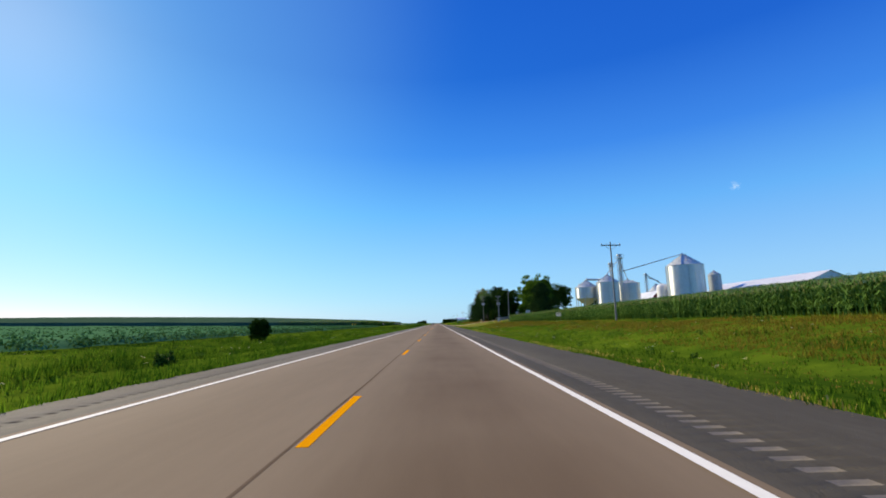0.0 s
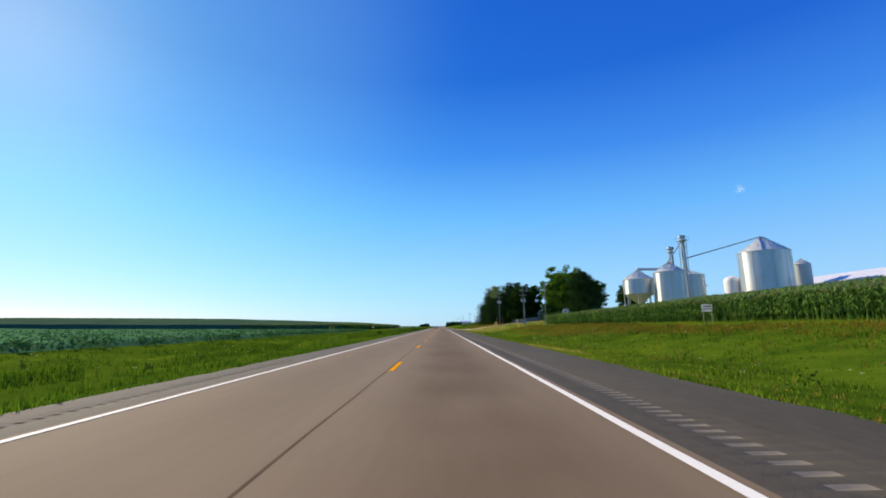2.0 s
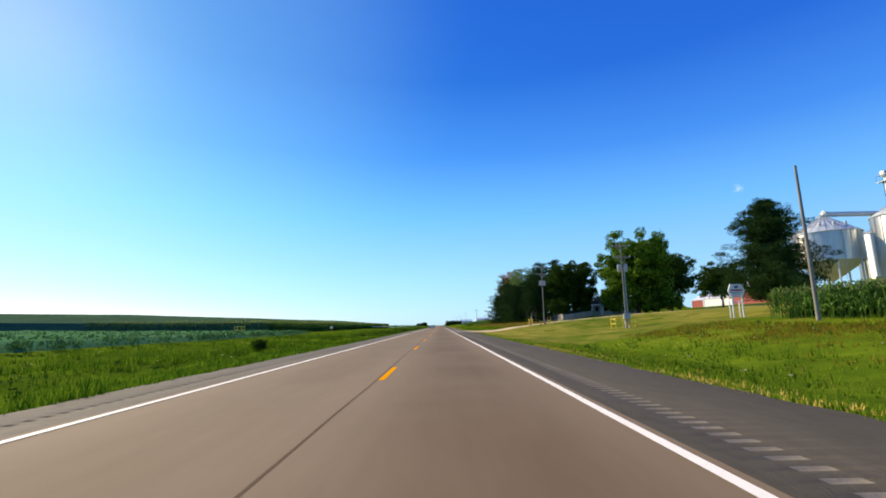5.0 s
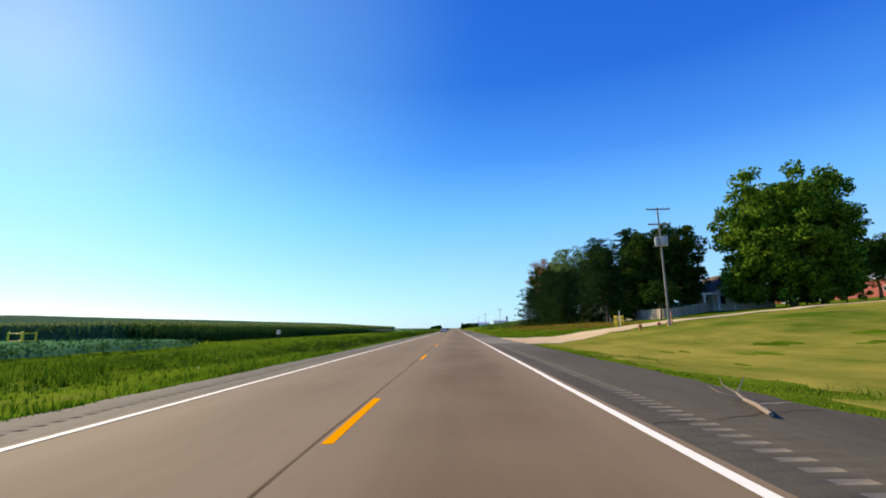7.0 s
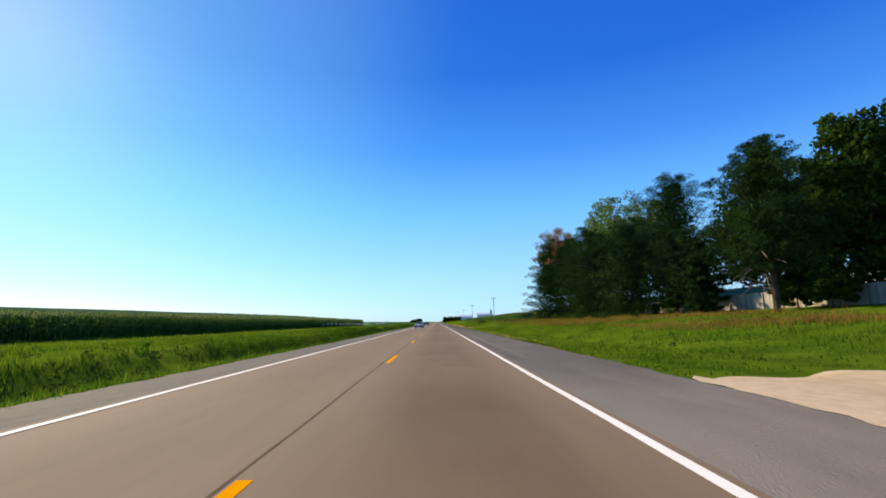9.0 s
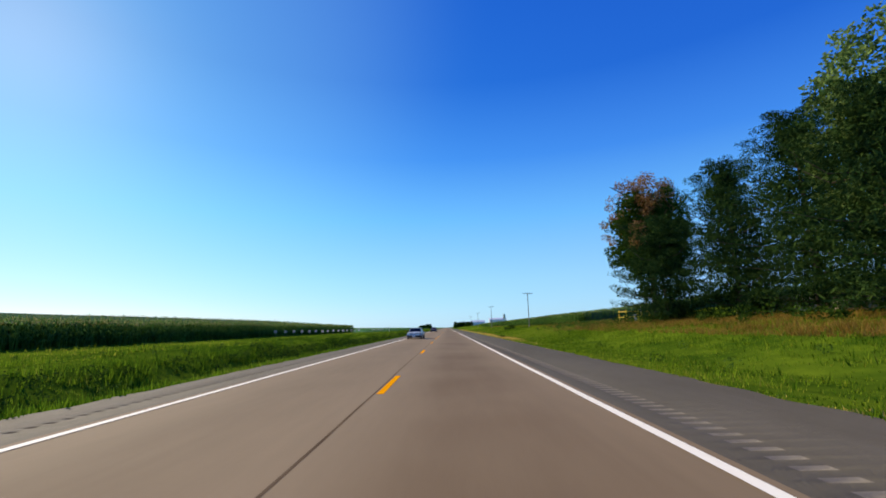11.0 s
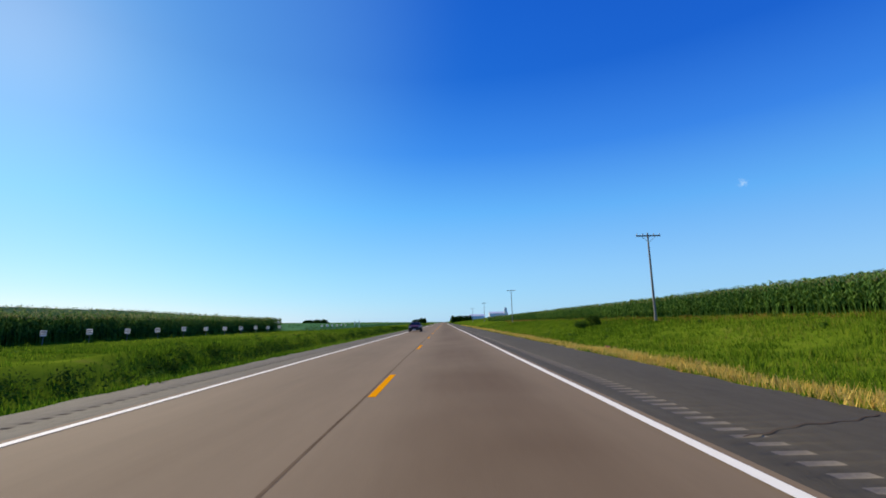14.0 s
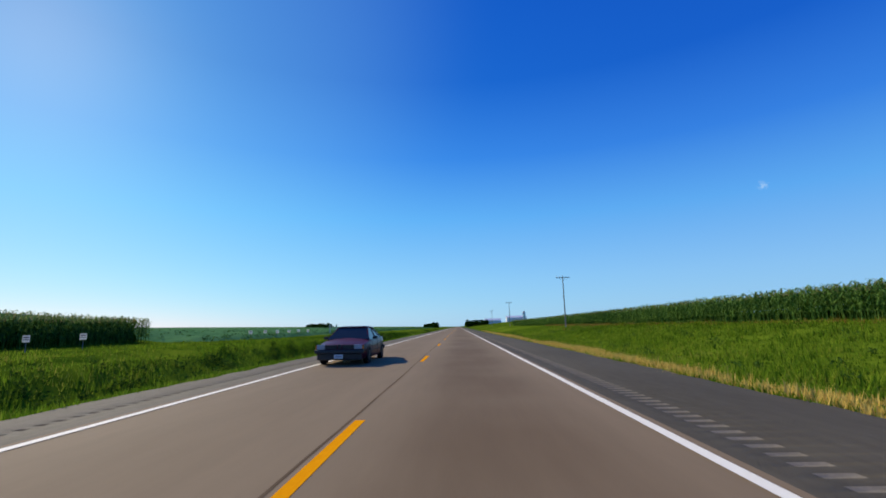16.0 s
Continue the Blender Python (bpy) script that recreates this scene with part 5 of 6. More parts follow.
# ---- grain bins ----
def grain_bin(x, y, r, eave, peak, label, z0=None, floor=None, dull=False):
    """A corrugated steel bin: ringed wall, stiffeners, conical roof with ribs, cap and ladder; with a floor height, a hopper on legs."""
    z0 = ground_at(x, y) if z0 is None else z0
    t = thing("grain_bin", pose(x, y, z0), label, "grain bin", "farm grain bins")
    eave, peak = eave - z0, peak - z0
    foot = 0.0 if floor is None else floor - z0
    skin = GALV_DULL if dull else GALV
    if floor is not None:
        bm = bmesh.new()
        lathe(bm, [(r * 0.99, foot + 0.02), (r * 0.35, foot - 2.2), (0.35, foot - 3.0), (0.3, foot - 3.3)], 40)
        part("hopper", bm, GALV_DULL, t, "steel hopper cone", smooth=True)
        for k in range(8):
            c, q = math.cos(k * math.pi / 4 + 0.3) * r * 0.97, math.sin(k * math.pi / 4 + 0.3) * r * 0.97
            bm = bmesh.new()
            tube(bm, [(c, q, -0.4), (c, q, foot + 0.3)], [0.14, 0.14], 6)
            part("leg", bm, GALV_DULL, t)
    bm = bmesh.new()
    prof, n = [], int((eave - foot) / 0.28)
    for k in range(n + 1):
        prof += [(r + 0.02 * (k % 2), foot + (eave - foot) * k / n)]
    lathe(bm, prof, 56, closed=False)
    part("wall", bm, skin, t, smooth=True)
    bm = bmesh.new()
    lathe(bm, [(r + 0.18, eave - 0.05), (r + 0.2, eave + 0.02), (r * 0.12, peak - 0.35), (r * 0.12, peak - 0.25)], 56, closed=False)
    roof = part("roof", bm, GALV_ROOF, t)
    for k in range(28):
        a = k * 2 * math.pi / 28
        c, s = math.cos(a), math.sin(a)
        bm = bmesh.new()
        tube(bm, [(c * (r + 0.15), s * (r + 0.15), eave + 0.06), (c * r * 0.13, s * r * 0.13, peak - 0.3)], [0.04, 0.04], 4)
        part("roof_rib", bm, GALV_ROOF, roof)
    bm = bmesh.new()
    lathe(bm, [(r * 0.14, peak - 0.4), (r * 0.14, peak - 0.1), (r * 0.16, peak - 0.08), (0.05, peak + 0.15)], 20)
    part("cap", bm, GALV_DULL, t, smooth=True)
    for k in range(4):
        a = 3.3 + k * 0.55
        rr = r * 0.72
        zz = eave + (peak - eave) * (1 - 0.72)
        bm = bmesh.new()
        lathe(bm, [(0.16, -0.1), (0.16, 0.45), (0.26, 0.46), (0.2, 0.62), (0.02, 0.66)], 10)
        bmesh.ops.translate(bm, vec=(rr * math.cos(a), rr * math.sin(a), zz), verts=bm.verts)
        part("roof_vent", bm, GALV_DULL, roof)
    for k in range(0, 24):
        a = k * 2 * math.pi / 24
        bm = bmesh.new()
        c, s = math.cos(a), math.sin(a)
        tube(bm, [(c * (r + 0.05), s * (r + 0.05), foot), (c * (r + 0.05), s * (r + 0.05), eave)], [0.045, 0.045], 4)
        part("stiffener", bm, skin, t)
    a = 4.4
    c, s = math.cos(a) * (r + 0.25), math.sin(a) * (r + 0.25)
    bm = bmesh.new()
    for d in (-0.22, 0.22):
        tube(bm, [(c + d, s, 0), (c + d, s, eave + 0.8)], [0.03, 0.03], 4)
    for k in range(int(eave / 0.4)):
        tube(bm, [(c - 0.22, s, 0.4 * k + 0.3), (c + 0.22, s, 0.4 * k + 0.3)], [0.015, 0.015], 4)
    part("ladder", bm, GALV_DULL, t)
    return t


grain_bin(63.8, 183, 4.5, 14.5, 17.7, "corrugated galvanised hopper bin raised on steel legs", floor=10.0)
grain_bin(70.0, 175.4, 4.3, 15.9, 19.1, "mid-sized corrugated galvanised grain bin with a pipe on its roof")
grain_bin(86.5, 195, 4.8, 16.8, 18.8, "corrugated galvanised grain bin behind the elevator tower")
grain_bin(110.2, 190.5, 7.5, 23.7, 29.0, "largest galvanised grain bin with a tall conical roof")
grain_bin(125.0, 193.6, 2.5, 19.8, 21.9, "narrow dull galvanised bin beside the largest one", dull=True)


def lattice_tower(name, x, y, top, w, label, head=True):
    """A bucket elevator tower: four legs, bracing, twin casings and a head box."""
    z0 = ground_at(x, y)
    h = top - z0
    t = thing(name, pose(x, y, z0), label, "elevator")
    for sx in (-1, 1):
        for sy in (-1, 1):
            bm = bmesh.new()
            tube(bm, [(sx * w, sy * w, -0.2), (sx * w, sy * w, h - 1.5)], [0.09, 0.09], 4)
            part("leg", bm, GALV_DULL, t)
    n = int(h / 2.2)
    for k in range(n):
        za, zb = k * (h - 1.5) / n, (k + 1) * (h - 1.5) / n
        bm = bmesh.new()
        for p, q in (((-w, -w), (w, -w)), ((w, -w), (w, w)), ((w, w), (-w, w)), ((-w, w), (-w, -w))):
            tube(bm, [(*p, za), (*q, zb)], [0.04, 0.04], 4)
            tube(bm, [(*p, zb), (*q, zb)], [0.04, 0.04], 4)
        part("bracing", bm, GALV_DULL, t)
    for s in (-0.35, 0.35):
        bm = bmesh.new()
        block(bm, s - 0.22, -0.22, 0, s + 0.22, 0.22, h - 0.8)
        part("casing", bm, GALV_DULL, t)
    bm = bmesh.new()
    block(bm, -0.95, -0.5, h - 1.2, 0.95, 0.5, h - 0.2, 0.2)
    part("head", bm, GALV_DULL, t)
    bm = bmesh.new()
    block(bm, -w - 0.6, -w - 0.6, h - 2.0, w + 0.6, w + 0.6, h - 1.9)
    plat = part("platform", bm, GALV_DULL, t)
    bm = bmesh.new()
    for p, q in (((-1, -1), (1, -1)), ((1, -1), (1, 1)), ((1, 1), (-1, 1)), ((-1, 1), (-1, -1))):
        e = w + 0.55
        tube(bm, [(p[0] * e, p[1] * e, h - 0.9), (q[0] * e, q[1] * e, h - 0.9)], [0.03, 0.03], 4)
        tube(bm, [(p[0] * e, p[1] * e, h - 1.9), (p[0] * e, p[1] * e, h - 0.9)], [0.03, 0.03], 4)
    part("railing", bm, GALV_DULL, plat)
    return t


def spout(p, q, rad, label, name="grain_spout"):
    """A straight delivery pipe between two heights, with a collar at each end."""
    t = thing(name, pose(*p), label, "pipe", "grain spouts")
    d = Vector(q) - Vector(p)
    bm = bmesh.new()
    tube(bm, [(0, 0, 0), tuple(d)], [rad, rad], 10)
    part("pipe", bm, GALV_DULL, t, smooth=True)
    for f in (0.02, 0.96):
        bm = bmesh.new()
        tube(bm, [tuple(d * f), tuple(d * (f + 0.02))], [rad * 1.5, rad * 1.5], 10)
        part("collar", bm, GALV_DULL, t)


lattice_tower("grain_elevator", 77.6, 180.2, 28.3, 0.8, "tall grey lattice grain elevator tower between the bins")
lattice_tower("grain_elevator", 74.3, 181.5, 24.9, 0.45, "slimmer grey grain elevator beside the taller tower")
lattice_tower("grain_elevator", 166.5, 348, 36.8, 1.0, "grey grain elevator tower behind the red barn")
spout((77.6, 180.2, 20.6), (110.2, 190.5, 29.2), 0.2, "long grey spout running up to the largest bin")
spout((77.6, 180.2, 26.4), (70.0, 175.4, 19.2), 0.17, "steep pale spout down to the nearer bin")
spout((77.6, 180.2, 25.4), (86.5, 195, 18.9), 0.17, "short grey spout down to the bin behind")
spout((63.8, 183, 17.9), (73.9, 181.5, 17.6), 0.42, "thick grey conveyor between two bin roofs")
spout((166.5, 348, 35.5), (182.3, 346, 24.8), 0.36, "pale spout slanting from the elevator")
spout((166.5, 348, 33.5), (174.5, 344, 29.8), 0.3, "pale spout slanting from the elevator")

# white tank beside the largest bin
tank = thing("feed_tank", pose(104, 199, ground_at(104, 199)), "white round-topped feed tank beside the largest bin", "tank")
bm = bmesh.new()
lathe(bm, [(2.6, 0), (2.6, 8.9), (2.45, 9.6), (1.9, 10.2), (0.9, 10.6), (0.3, 10.7)], 32)
part("shell", bm, WHITE_PAINT, tank, smooth=True)
bm = bmesh.new()
tube(bm, [(2.4, -1.6, 6.2), (3.1, -1.9, 7.4), (3.8, -1.9, 6.6)], [0.12, 0.12, 0.12], 7)
part("filler_pipe", bm, BLACK, tank)


# ---- farm buildings ----
def gable_building(name, x0, y0, x1, y1, z0, eave, ridge, wall_mat, roof_mat, label, category="building", ridge_along="x", trim=None, ribs=0, openings=()):
    """A building with thick walls, a gable roof with overhang, corner trim, doors and windows."""
    t = thing(name, pose((x0 + x1) / 2, (y0 + y1) / 2, z0), label, category)
    a, b = (x1 - x0) / 2, (y1 - y0) / 2
    e, rg = eave - z0, ridge - z0
    bm = bmesh.new()
    for bx in ((-a, -b, a, -b + 0.25), (-a, b - 0.25, a, b), (-a, -b + 0.25, -a + 0.25, b - 0.25), (a - 0.25, -b + 0.25, a, b - 0.25)):
        block(bm, bx[0], bx[1], -1.2, bx[2], bx[3], e)
    ends = ((-a, a), b) if ridge_along == "x" else ((-b, b), a)
    for s in ends[0]:
        tri = [(s, -ends[1], e), (s, ends[1], e), (s, 0, rg - 0.1)]
        if ridge_along != "x":
            tri = [(p[1], p[0], p[2]) for p in tri]
        bm.faces.new([bm.verts.new(p) for p in tri])
    part("wall", bm, wall_mat, t)
    o = 0.45
    for s in (-1, 1):
        half, ln = (b, a) if ridge_along == "x" else (a, b)
        drop = (rg - e) / half * o
        prof = [(0, rg + 0.02), (s * (half + o), e - drop + 0.02), (s * (half + o), e - drop + 0.16), (0, rg + 0.16)]
        bm = bmesh.new()
        va = [bm.verts.new((-ln - o, p[0], p[1]) if ridge_along == "x" else (p[0], -ln - o, p[1])) for p in prof]
        vb = [bm.verts.new((ln + o, p[0], p[1]) if ridge_along == "x" else (p[0], ln + o, p[1])) for p in prof]
        bm.faces.new(va)
        bm.faces.new(vb[::-1])
        for k in range(4):
            bm.faces.new((va[k], vb[k], vb[(k + 1) % 4], va[(k + 1) % 4]))
        slope = part("roof", bm, roof_mat, t)
        for k in range(ribs):
            u = -ln + 2 * ln * (k + 0.5) / ribs
            bm = bmesh.new()
            p, q = (0, rg + 0.19), (s * (half + o), e - drop + 0.19)
            pts = [(u, *p), (u, *q)] if ridge_along == "x" else [(p[0], u, p[1]), (q[0], u, q[1])]
            tube(bm, pts, [0.05, 0.05], 4)
            part("roof_rib", bm, roof_mat, slope)
    if trim:
        for sx in (-1, 1):
            for sy in (-1, 1):
                bm = bmesh.new()
                block(bm, sx * (a + 0.03) - 0.2, sy * (b + 0.03) - 0.2, -0.8, sx * (a + 0.03) + 0.2, sy * (b + 0.03) + 0.2, e - 0.05)
                part("corner_trim", bm, trim, t, "white corner trim")
        bm = bmesh.new()
        block(bm, -a - 0.3, -b - 0.08, e - 0.35, a + 0.3, -b - 0.02, e - 0.02)
        part("eave_board", bm, trim, t, "white eave board")
    for kind, u0, u1, v0, v1, face in openings:
        bm = bmesh.new()
        f = -b if face == "front" else -a
        if face == "front":
            block(bm, u0, f - 0.09, v0, u1, f - 0.01, v1)
        else:
            block(bm, f - 0.09, u0, v0, f - 0.01, u1, v1)
        if kind == "window":
            w = part("window", bm, trim or WHITE_PAINT, t, "white framed window")
            bm = bmesh.new()
            if face == "front":
                block(bm, u0 + 0.09, f - 0.1, v0 + 0.09, u1 - 0.09, f - 0.088, v1 - 0.09)
            else:
                block(bm, f - 0.1, u0 + 0.09, v0 + 0.09, f - 0.088, u1 - 0.09, v1 - 0.09)
            part("pane", bm, DARK_GLASS, w)
        else:
            part("door", bm, WHITE_PAINT, t, "white sliding door")
    return t


gable_building("barn", 154, 315, 164, 346, 8.4, 15.7, 20.6, RED_PAINT, WHITE_METAL, "red barn with white metal roof and white corners", "barn", ridge_along="y", trim=WHITE_PAINT, ribs=14,
               openings=(("window", -9.0, -7.6, 2.6, 4.2, "side"), ("window", 7.6, 9.0, 2.6, 4.2, "side")))
gable_building("machine_shed", 154.5, 347, 164.5, 373, 8.0, 13.6, 16.6, WHITE_PAINT, WHITE_METAL, "low white machine shed joining the red barn", "shed", ridge_along="y", trim=WHITE_PAINT, ribs=12,
               openings=(("door", -6.0, -1.0, 0.0, 3.4, "side"),))
gable_building("red_shed", 154.5, 374, 164.5, 386, 8.0, 13.2, 16.0, RED_PAINT, WHITE_METAL, "smaller red shed beyond the white machine shed", "shed", ridge_along="y", trim=WHITE_PAINT, ribs=6)
grain_bin(172.0, 344, 5.8, 22.0, 27.8, "grey grain bin with conical roof behind the red barn", dull=True)
gable_building("green_shed", 166.0, 322, 170.5, 328, 8.6, 15.2, 16.9, GREEN_STEEL, GREEN_STEEL, "small dark green steel shed beside the red barn", "shed")
gable_building("pump_house", 174.5, 322, 179.5, 326, 10.4, 13.6, 14.9, WHITE_PAINT, WHITE_METAL, "small white pump house beyond the red barn", "shed", trim=WHITE_PAINT)
gable_building("long_shed", 130, 148, 144, 208, 8.2, 13.4, 16.4, WHITE_PAINT, WHITE_METAL, "very long low shed with white metal roof beyond the corn", "shed", ridge_along="y", ribs=24)
gable_building("farmhouse", 45.5, 237, 55.5, 247, 3.3, 6.3, 9.6, WHITE_PAINT, SHINGLE, "white farmhouse with brown roof half hidden by trees", "house", ridge_along="y", trim=WHITE_PAINT,
               openings=(("window", -4.0, -2.9, 0.9, 2.4, "front"), ("window", 2.6, 3.8, 0.9, 2.4, "front"), ("window", -0.6, 0.6, 3.9, 5.2, "front"),
                         ("window", -3.6, -2.4, 0.9, 2.4, "side"), ("window", 2.0, 3.2, 0.9, 2.4, "side")))
porch = thing("porch", pose(45.3, 235.8, 3.0), "white porch with posts before the farmhouse", "porch")
for px in (-2.6, -0.2, 2.3):
    bm = bmesh.new()
    block(bm, px - 0.16, -1.5, -1.0, px + 0.16, -1.2, 2.75, 0.01)
    part("porch_post", bm, WHITE_PAINT, porch)
bm = bmesh.new()
block(bm, -2.9, -1.8, 2.75, 2.7, 1.1, 3.05, 0.02)
part("porch_roof", bm, WHITE_METAL, porch)
bm = bmesh.new()
block(bm, -2.9, -1.8, -1.0, 2.7, 1.1, 0.12, 0.02)
part("porch_floor", bm, POLE_WOOD, porch)

# far farmstead straight ahead on the right
for k, (x, y, w, d, h) in enumerate(((58, 1110, 26, 16, 5), (97, 1120, 32, 18, 5.5))):
    z = ground_at(x, y)
    gable_building("far_shed", x - w / 2, y - d / 2, x + w / 2, y + d / 2, z, z + h, z + h + 3.0, WHITE_PAINT, WHITE_METAL, "distant white farm shed near the horizon", "shed")
grain_bin(107, 1096, 2.2, 21, 24, "distant narrow grain bin near the horizon")


# ---- board fence round the house garden ----
def board_fence(x0, y0, x1, y1, h, label):
    L = math.hypot(x1 - x0, y1 - y0)
    ang = math.atan2(y1 - y0, x1 - x0)
    t = thing("board_fence", pose(x0, y0, 0, 0, 0, math.degrees(ang)), label, "fence", "garden board fences")
    bm = bmesh.new()
    block(bm, 0.0, -0.012, 0, 0.185, 0.012, h)
    first = None
    n = int(L / 0.2)
    for k in range(n):
        z = ground_at(x0 + math.cos(ang) * k * 0.2, y0 + math.sin(ang) * k * 0.2)
        if first is None:
            first = part("board", bm, FENCE_WOOD, t)
            first.location = (0, 0, z - 0.05)
        else:
            o = new("board", first.data)
            o.parent, o.location = t, (k * 0.2, random.uniform(-0.006, 0.006), z - 0.05 + random.uniform(-0.03, 0.03))
    for k in range(0, n, 12):
        z = ground_at(x0 + math.cos(ang) * k * 0.2, y0 + math.sin(ang) * k * 0.2)
        bm = bmesh.new()
        block(bm, k * 0.2, 0.02, z - 0.4, k * 0.2 + 0.1, 0.12, z + h - 0.1)
        part("post", bm, FENCE_WOOD, t)


board_fence(32.6, 227.5, 32.6, 300, 1.6, "weathered pale board fence behind the windbreak trees")
board_fence(32.6, 227.2, 43.0, 233.4, 1.5, "weathered pale board fence beside the farmhouse")

# ---- small things ----
# rust-orange hydrant and marker posts beside the lane
RUST_PAINT = material("faded_orange_red_paint", (0.42, 0.1, 0.03), (0.58, 0.19, 0.06), 5.0, 0.6)


def lane_marker(x, y, h, label):
    t = thing("lane_marker", pose(x, y, ground_at(x, y)), label, "marker", "lane markers")
    k = h / 0.7
    bm = bmesh.new()
    lathe(bm, [(0.16, -0.1), (0.16, 0.08), (0.11, 0.1), (0.11, 0.5 * k), (0.14, 0.52 * k), (0.14, 0.57 * k), (0.08, 0.66 * k), (0.02, 0.7 * k)], 12)
    part("post", bm, RUST_PAINT, t, smooth=True)
    bm = bmesh.new()
    tube(bm, [(-0.2, 0, 0.4 * k), (0.2, 0, 0.4 * k)], [0.05, 0.05], 8)
    part("side_cap", bm, RUST_PAINT, t)


lane_marker(19.4, 203.5, 0.62, "short rust-orange hydrant in the lawn beside the lane")
lane_marker(21.9, 205.0, 0.45, "low rust-orange marker cap beside the lane")
lane_marker(22.7, 204.6, 0.5, "low rust-orange marker cap beside the lane")
post = thing("marker_post", pose(23.4, 205.4, ground_at(23.4, 205.4)), "slim weathered orange marker post beside the lane", "marker")
bm = bmesh.new()
block(bm, -0.05, -0.05, -0.3, 0.05, 0.05, 1.3, 0.012)
part("post", bm, RUST_PAINT, post)

# fallen branch on the shoulder
br = thing("fallen_branch", pose(5.8, 165.8, -0.01), "bare forked dead branch lying on the shoulder", "branch")
bm = bmesh.new()
tube(bm, [(-0.25, -0.9, 0.04), (-0.05, -0.3, 0.06), (0.12, 0.25, 0.05), (0.2, 0.55, 0.1)], [0.03, 0.035, 0.028, 0.02], 7)
part("main_stem", bm, DEADWOOD, br)
for pts in (((0.2, 0.55, 0.1), (0.12, 0.8, 0.2), (0.2, 1.0, 0.3)), ((0.2, 0.55, 0.1), (0.4, 0.75, 0.22), (0.5, 0.8, 0.34)), ((0.12, 0.25, 0.05), (-0.1, 0.5, 0.12), (-0.15, 0.75, 0.2)),
            ((-0.05, -0.3, 0.06), (0.15, -0.45, 0.1), (0.25, -0.6, 0.14))):
    bm = bmesh.new()
    tube(bm, pts, [0.018, 0.012, 0.005], 5)
    part("twig", bm, DEADWOOD, br)

# crumpled orange bag in the dry grass
bag_x, bag_y = 8.7, 340.8
bm = bmesh.new()
bmesh.ops.create_icosphere(bm, subdivisions=3, radius=0.095)
for v in bm.verts:
    n = noise.noise(v.co * 9) * 0.35 + noise.noise(v.co * 23) * 0.15
    v.co *= 1 + n
    v.co.z *= 0.6
    v.co.x *= 1.5
bag = part("plastic_bag", bm, ORANGE)
bag.location = (bag_x, bag_y, ground_at(bag_x, bag_y) + 0.2)
tagged(bag, "crumpled orange plastic bag caught in dry grass", "bag")


# ---- cars ----
def loft(bm, stations, close=True):
    rings = [[bm.verts.new(p) for p in ring] for ring in stations]
    for r0, r1 in zip(rings, rings[1:]):
        for k in range(len(r0) - 1):
            bm.faces.new((r0[k], r0[k + 1], r1[k + 1], r1[k]))
    if close:
        bm.faces.new(rings[0][::-1])
        bm.faces.new(rings[-1])
    return bm


def wheel(parent, x, y, r, side):
    bm = bmesh.new()
    w = 0.1
    lathe(bm, [(r * 0.62, -w), (r * 0.93, -w), (r, -w * 0.6), (r, w * 0.6), (r * 0.93, w), (r * 0.62, w)], 28, closed=False)
    bmesh.ops.rotate(bm, matrix=Matrix.Rotation(math.pi / 2, 3, "Y"), verts=bm.verts)
    bmesh.ops.translate(bm, vec=(x, y, r), verts=bm.verts)
    t = part("wheel", bm, RUBBER, parent, "black rubber tyre", smooth=True)
    bm = bmesh.new()
    lathe(bm, [(0.02, 0.075), (r * 0.15, 0.08), (r * 0.2, 0.05), (r * 0.5, 0.035), (r * 0.58, 0.08), (r * 0.63, 0.085), (r * 0.63, -0.08)], 28, closed=False)
    bmesh.ops.rotate(bm, matrix=Matrix.Rotation(side * math.pi / 2, 3, "Y"), verts=bm.verts)
    bmesh.ops.translate(bm, vec=(x, y, r), verts=bm.verts)
    part("rim", bm, WHEEL_COVER, t, "wheel cover coloured dark for the shade round the wheel", smooth=True)


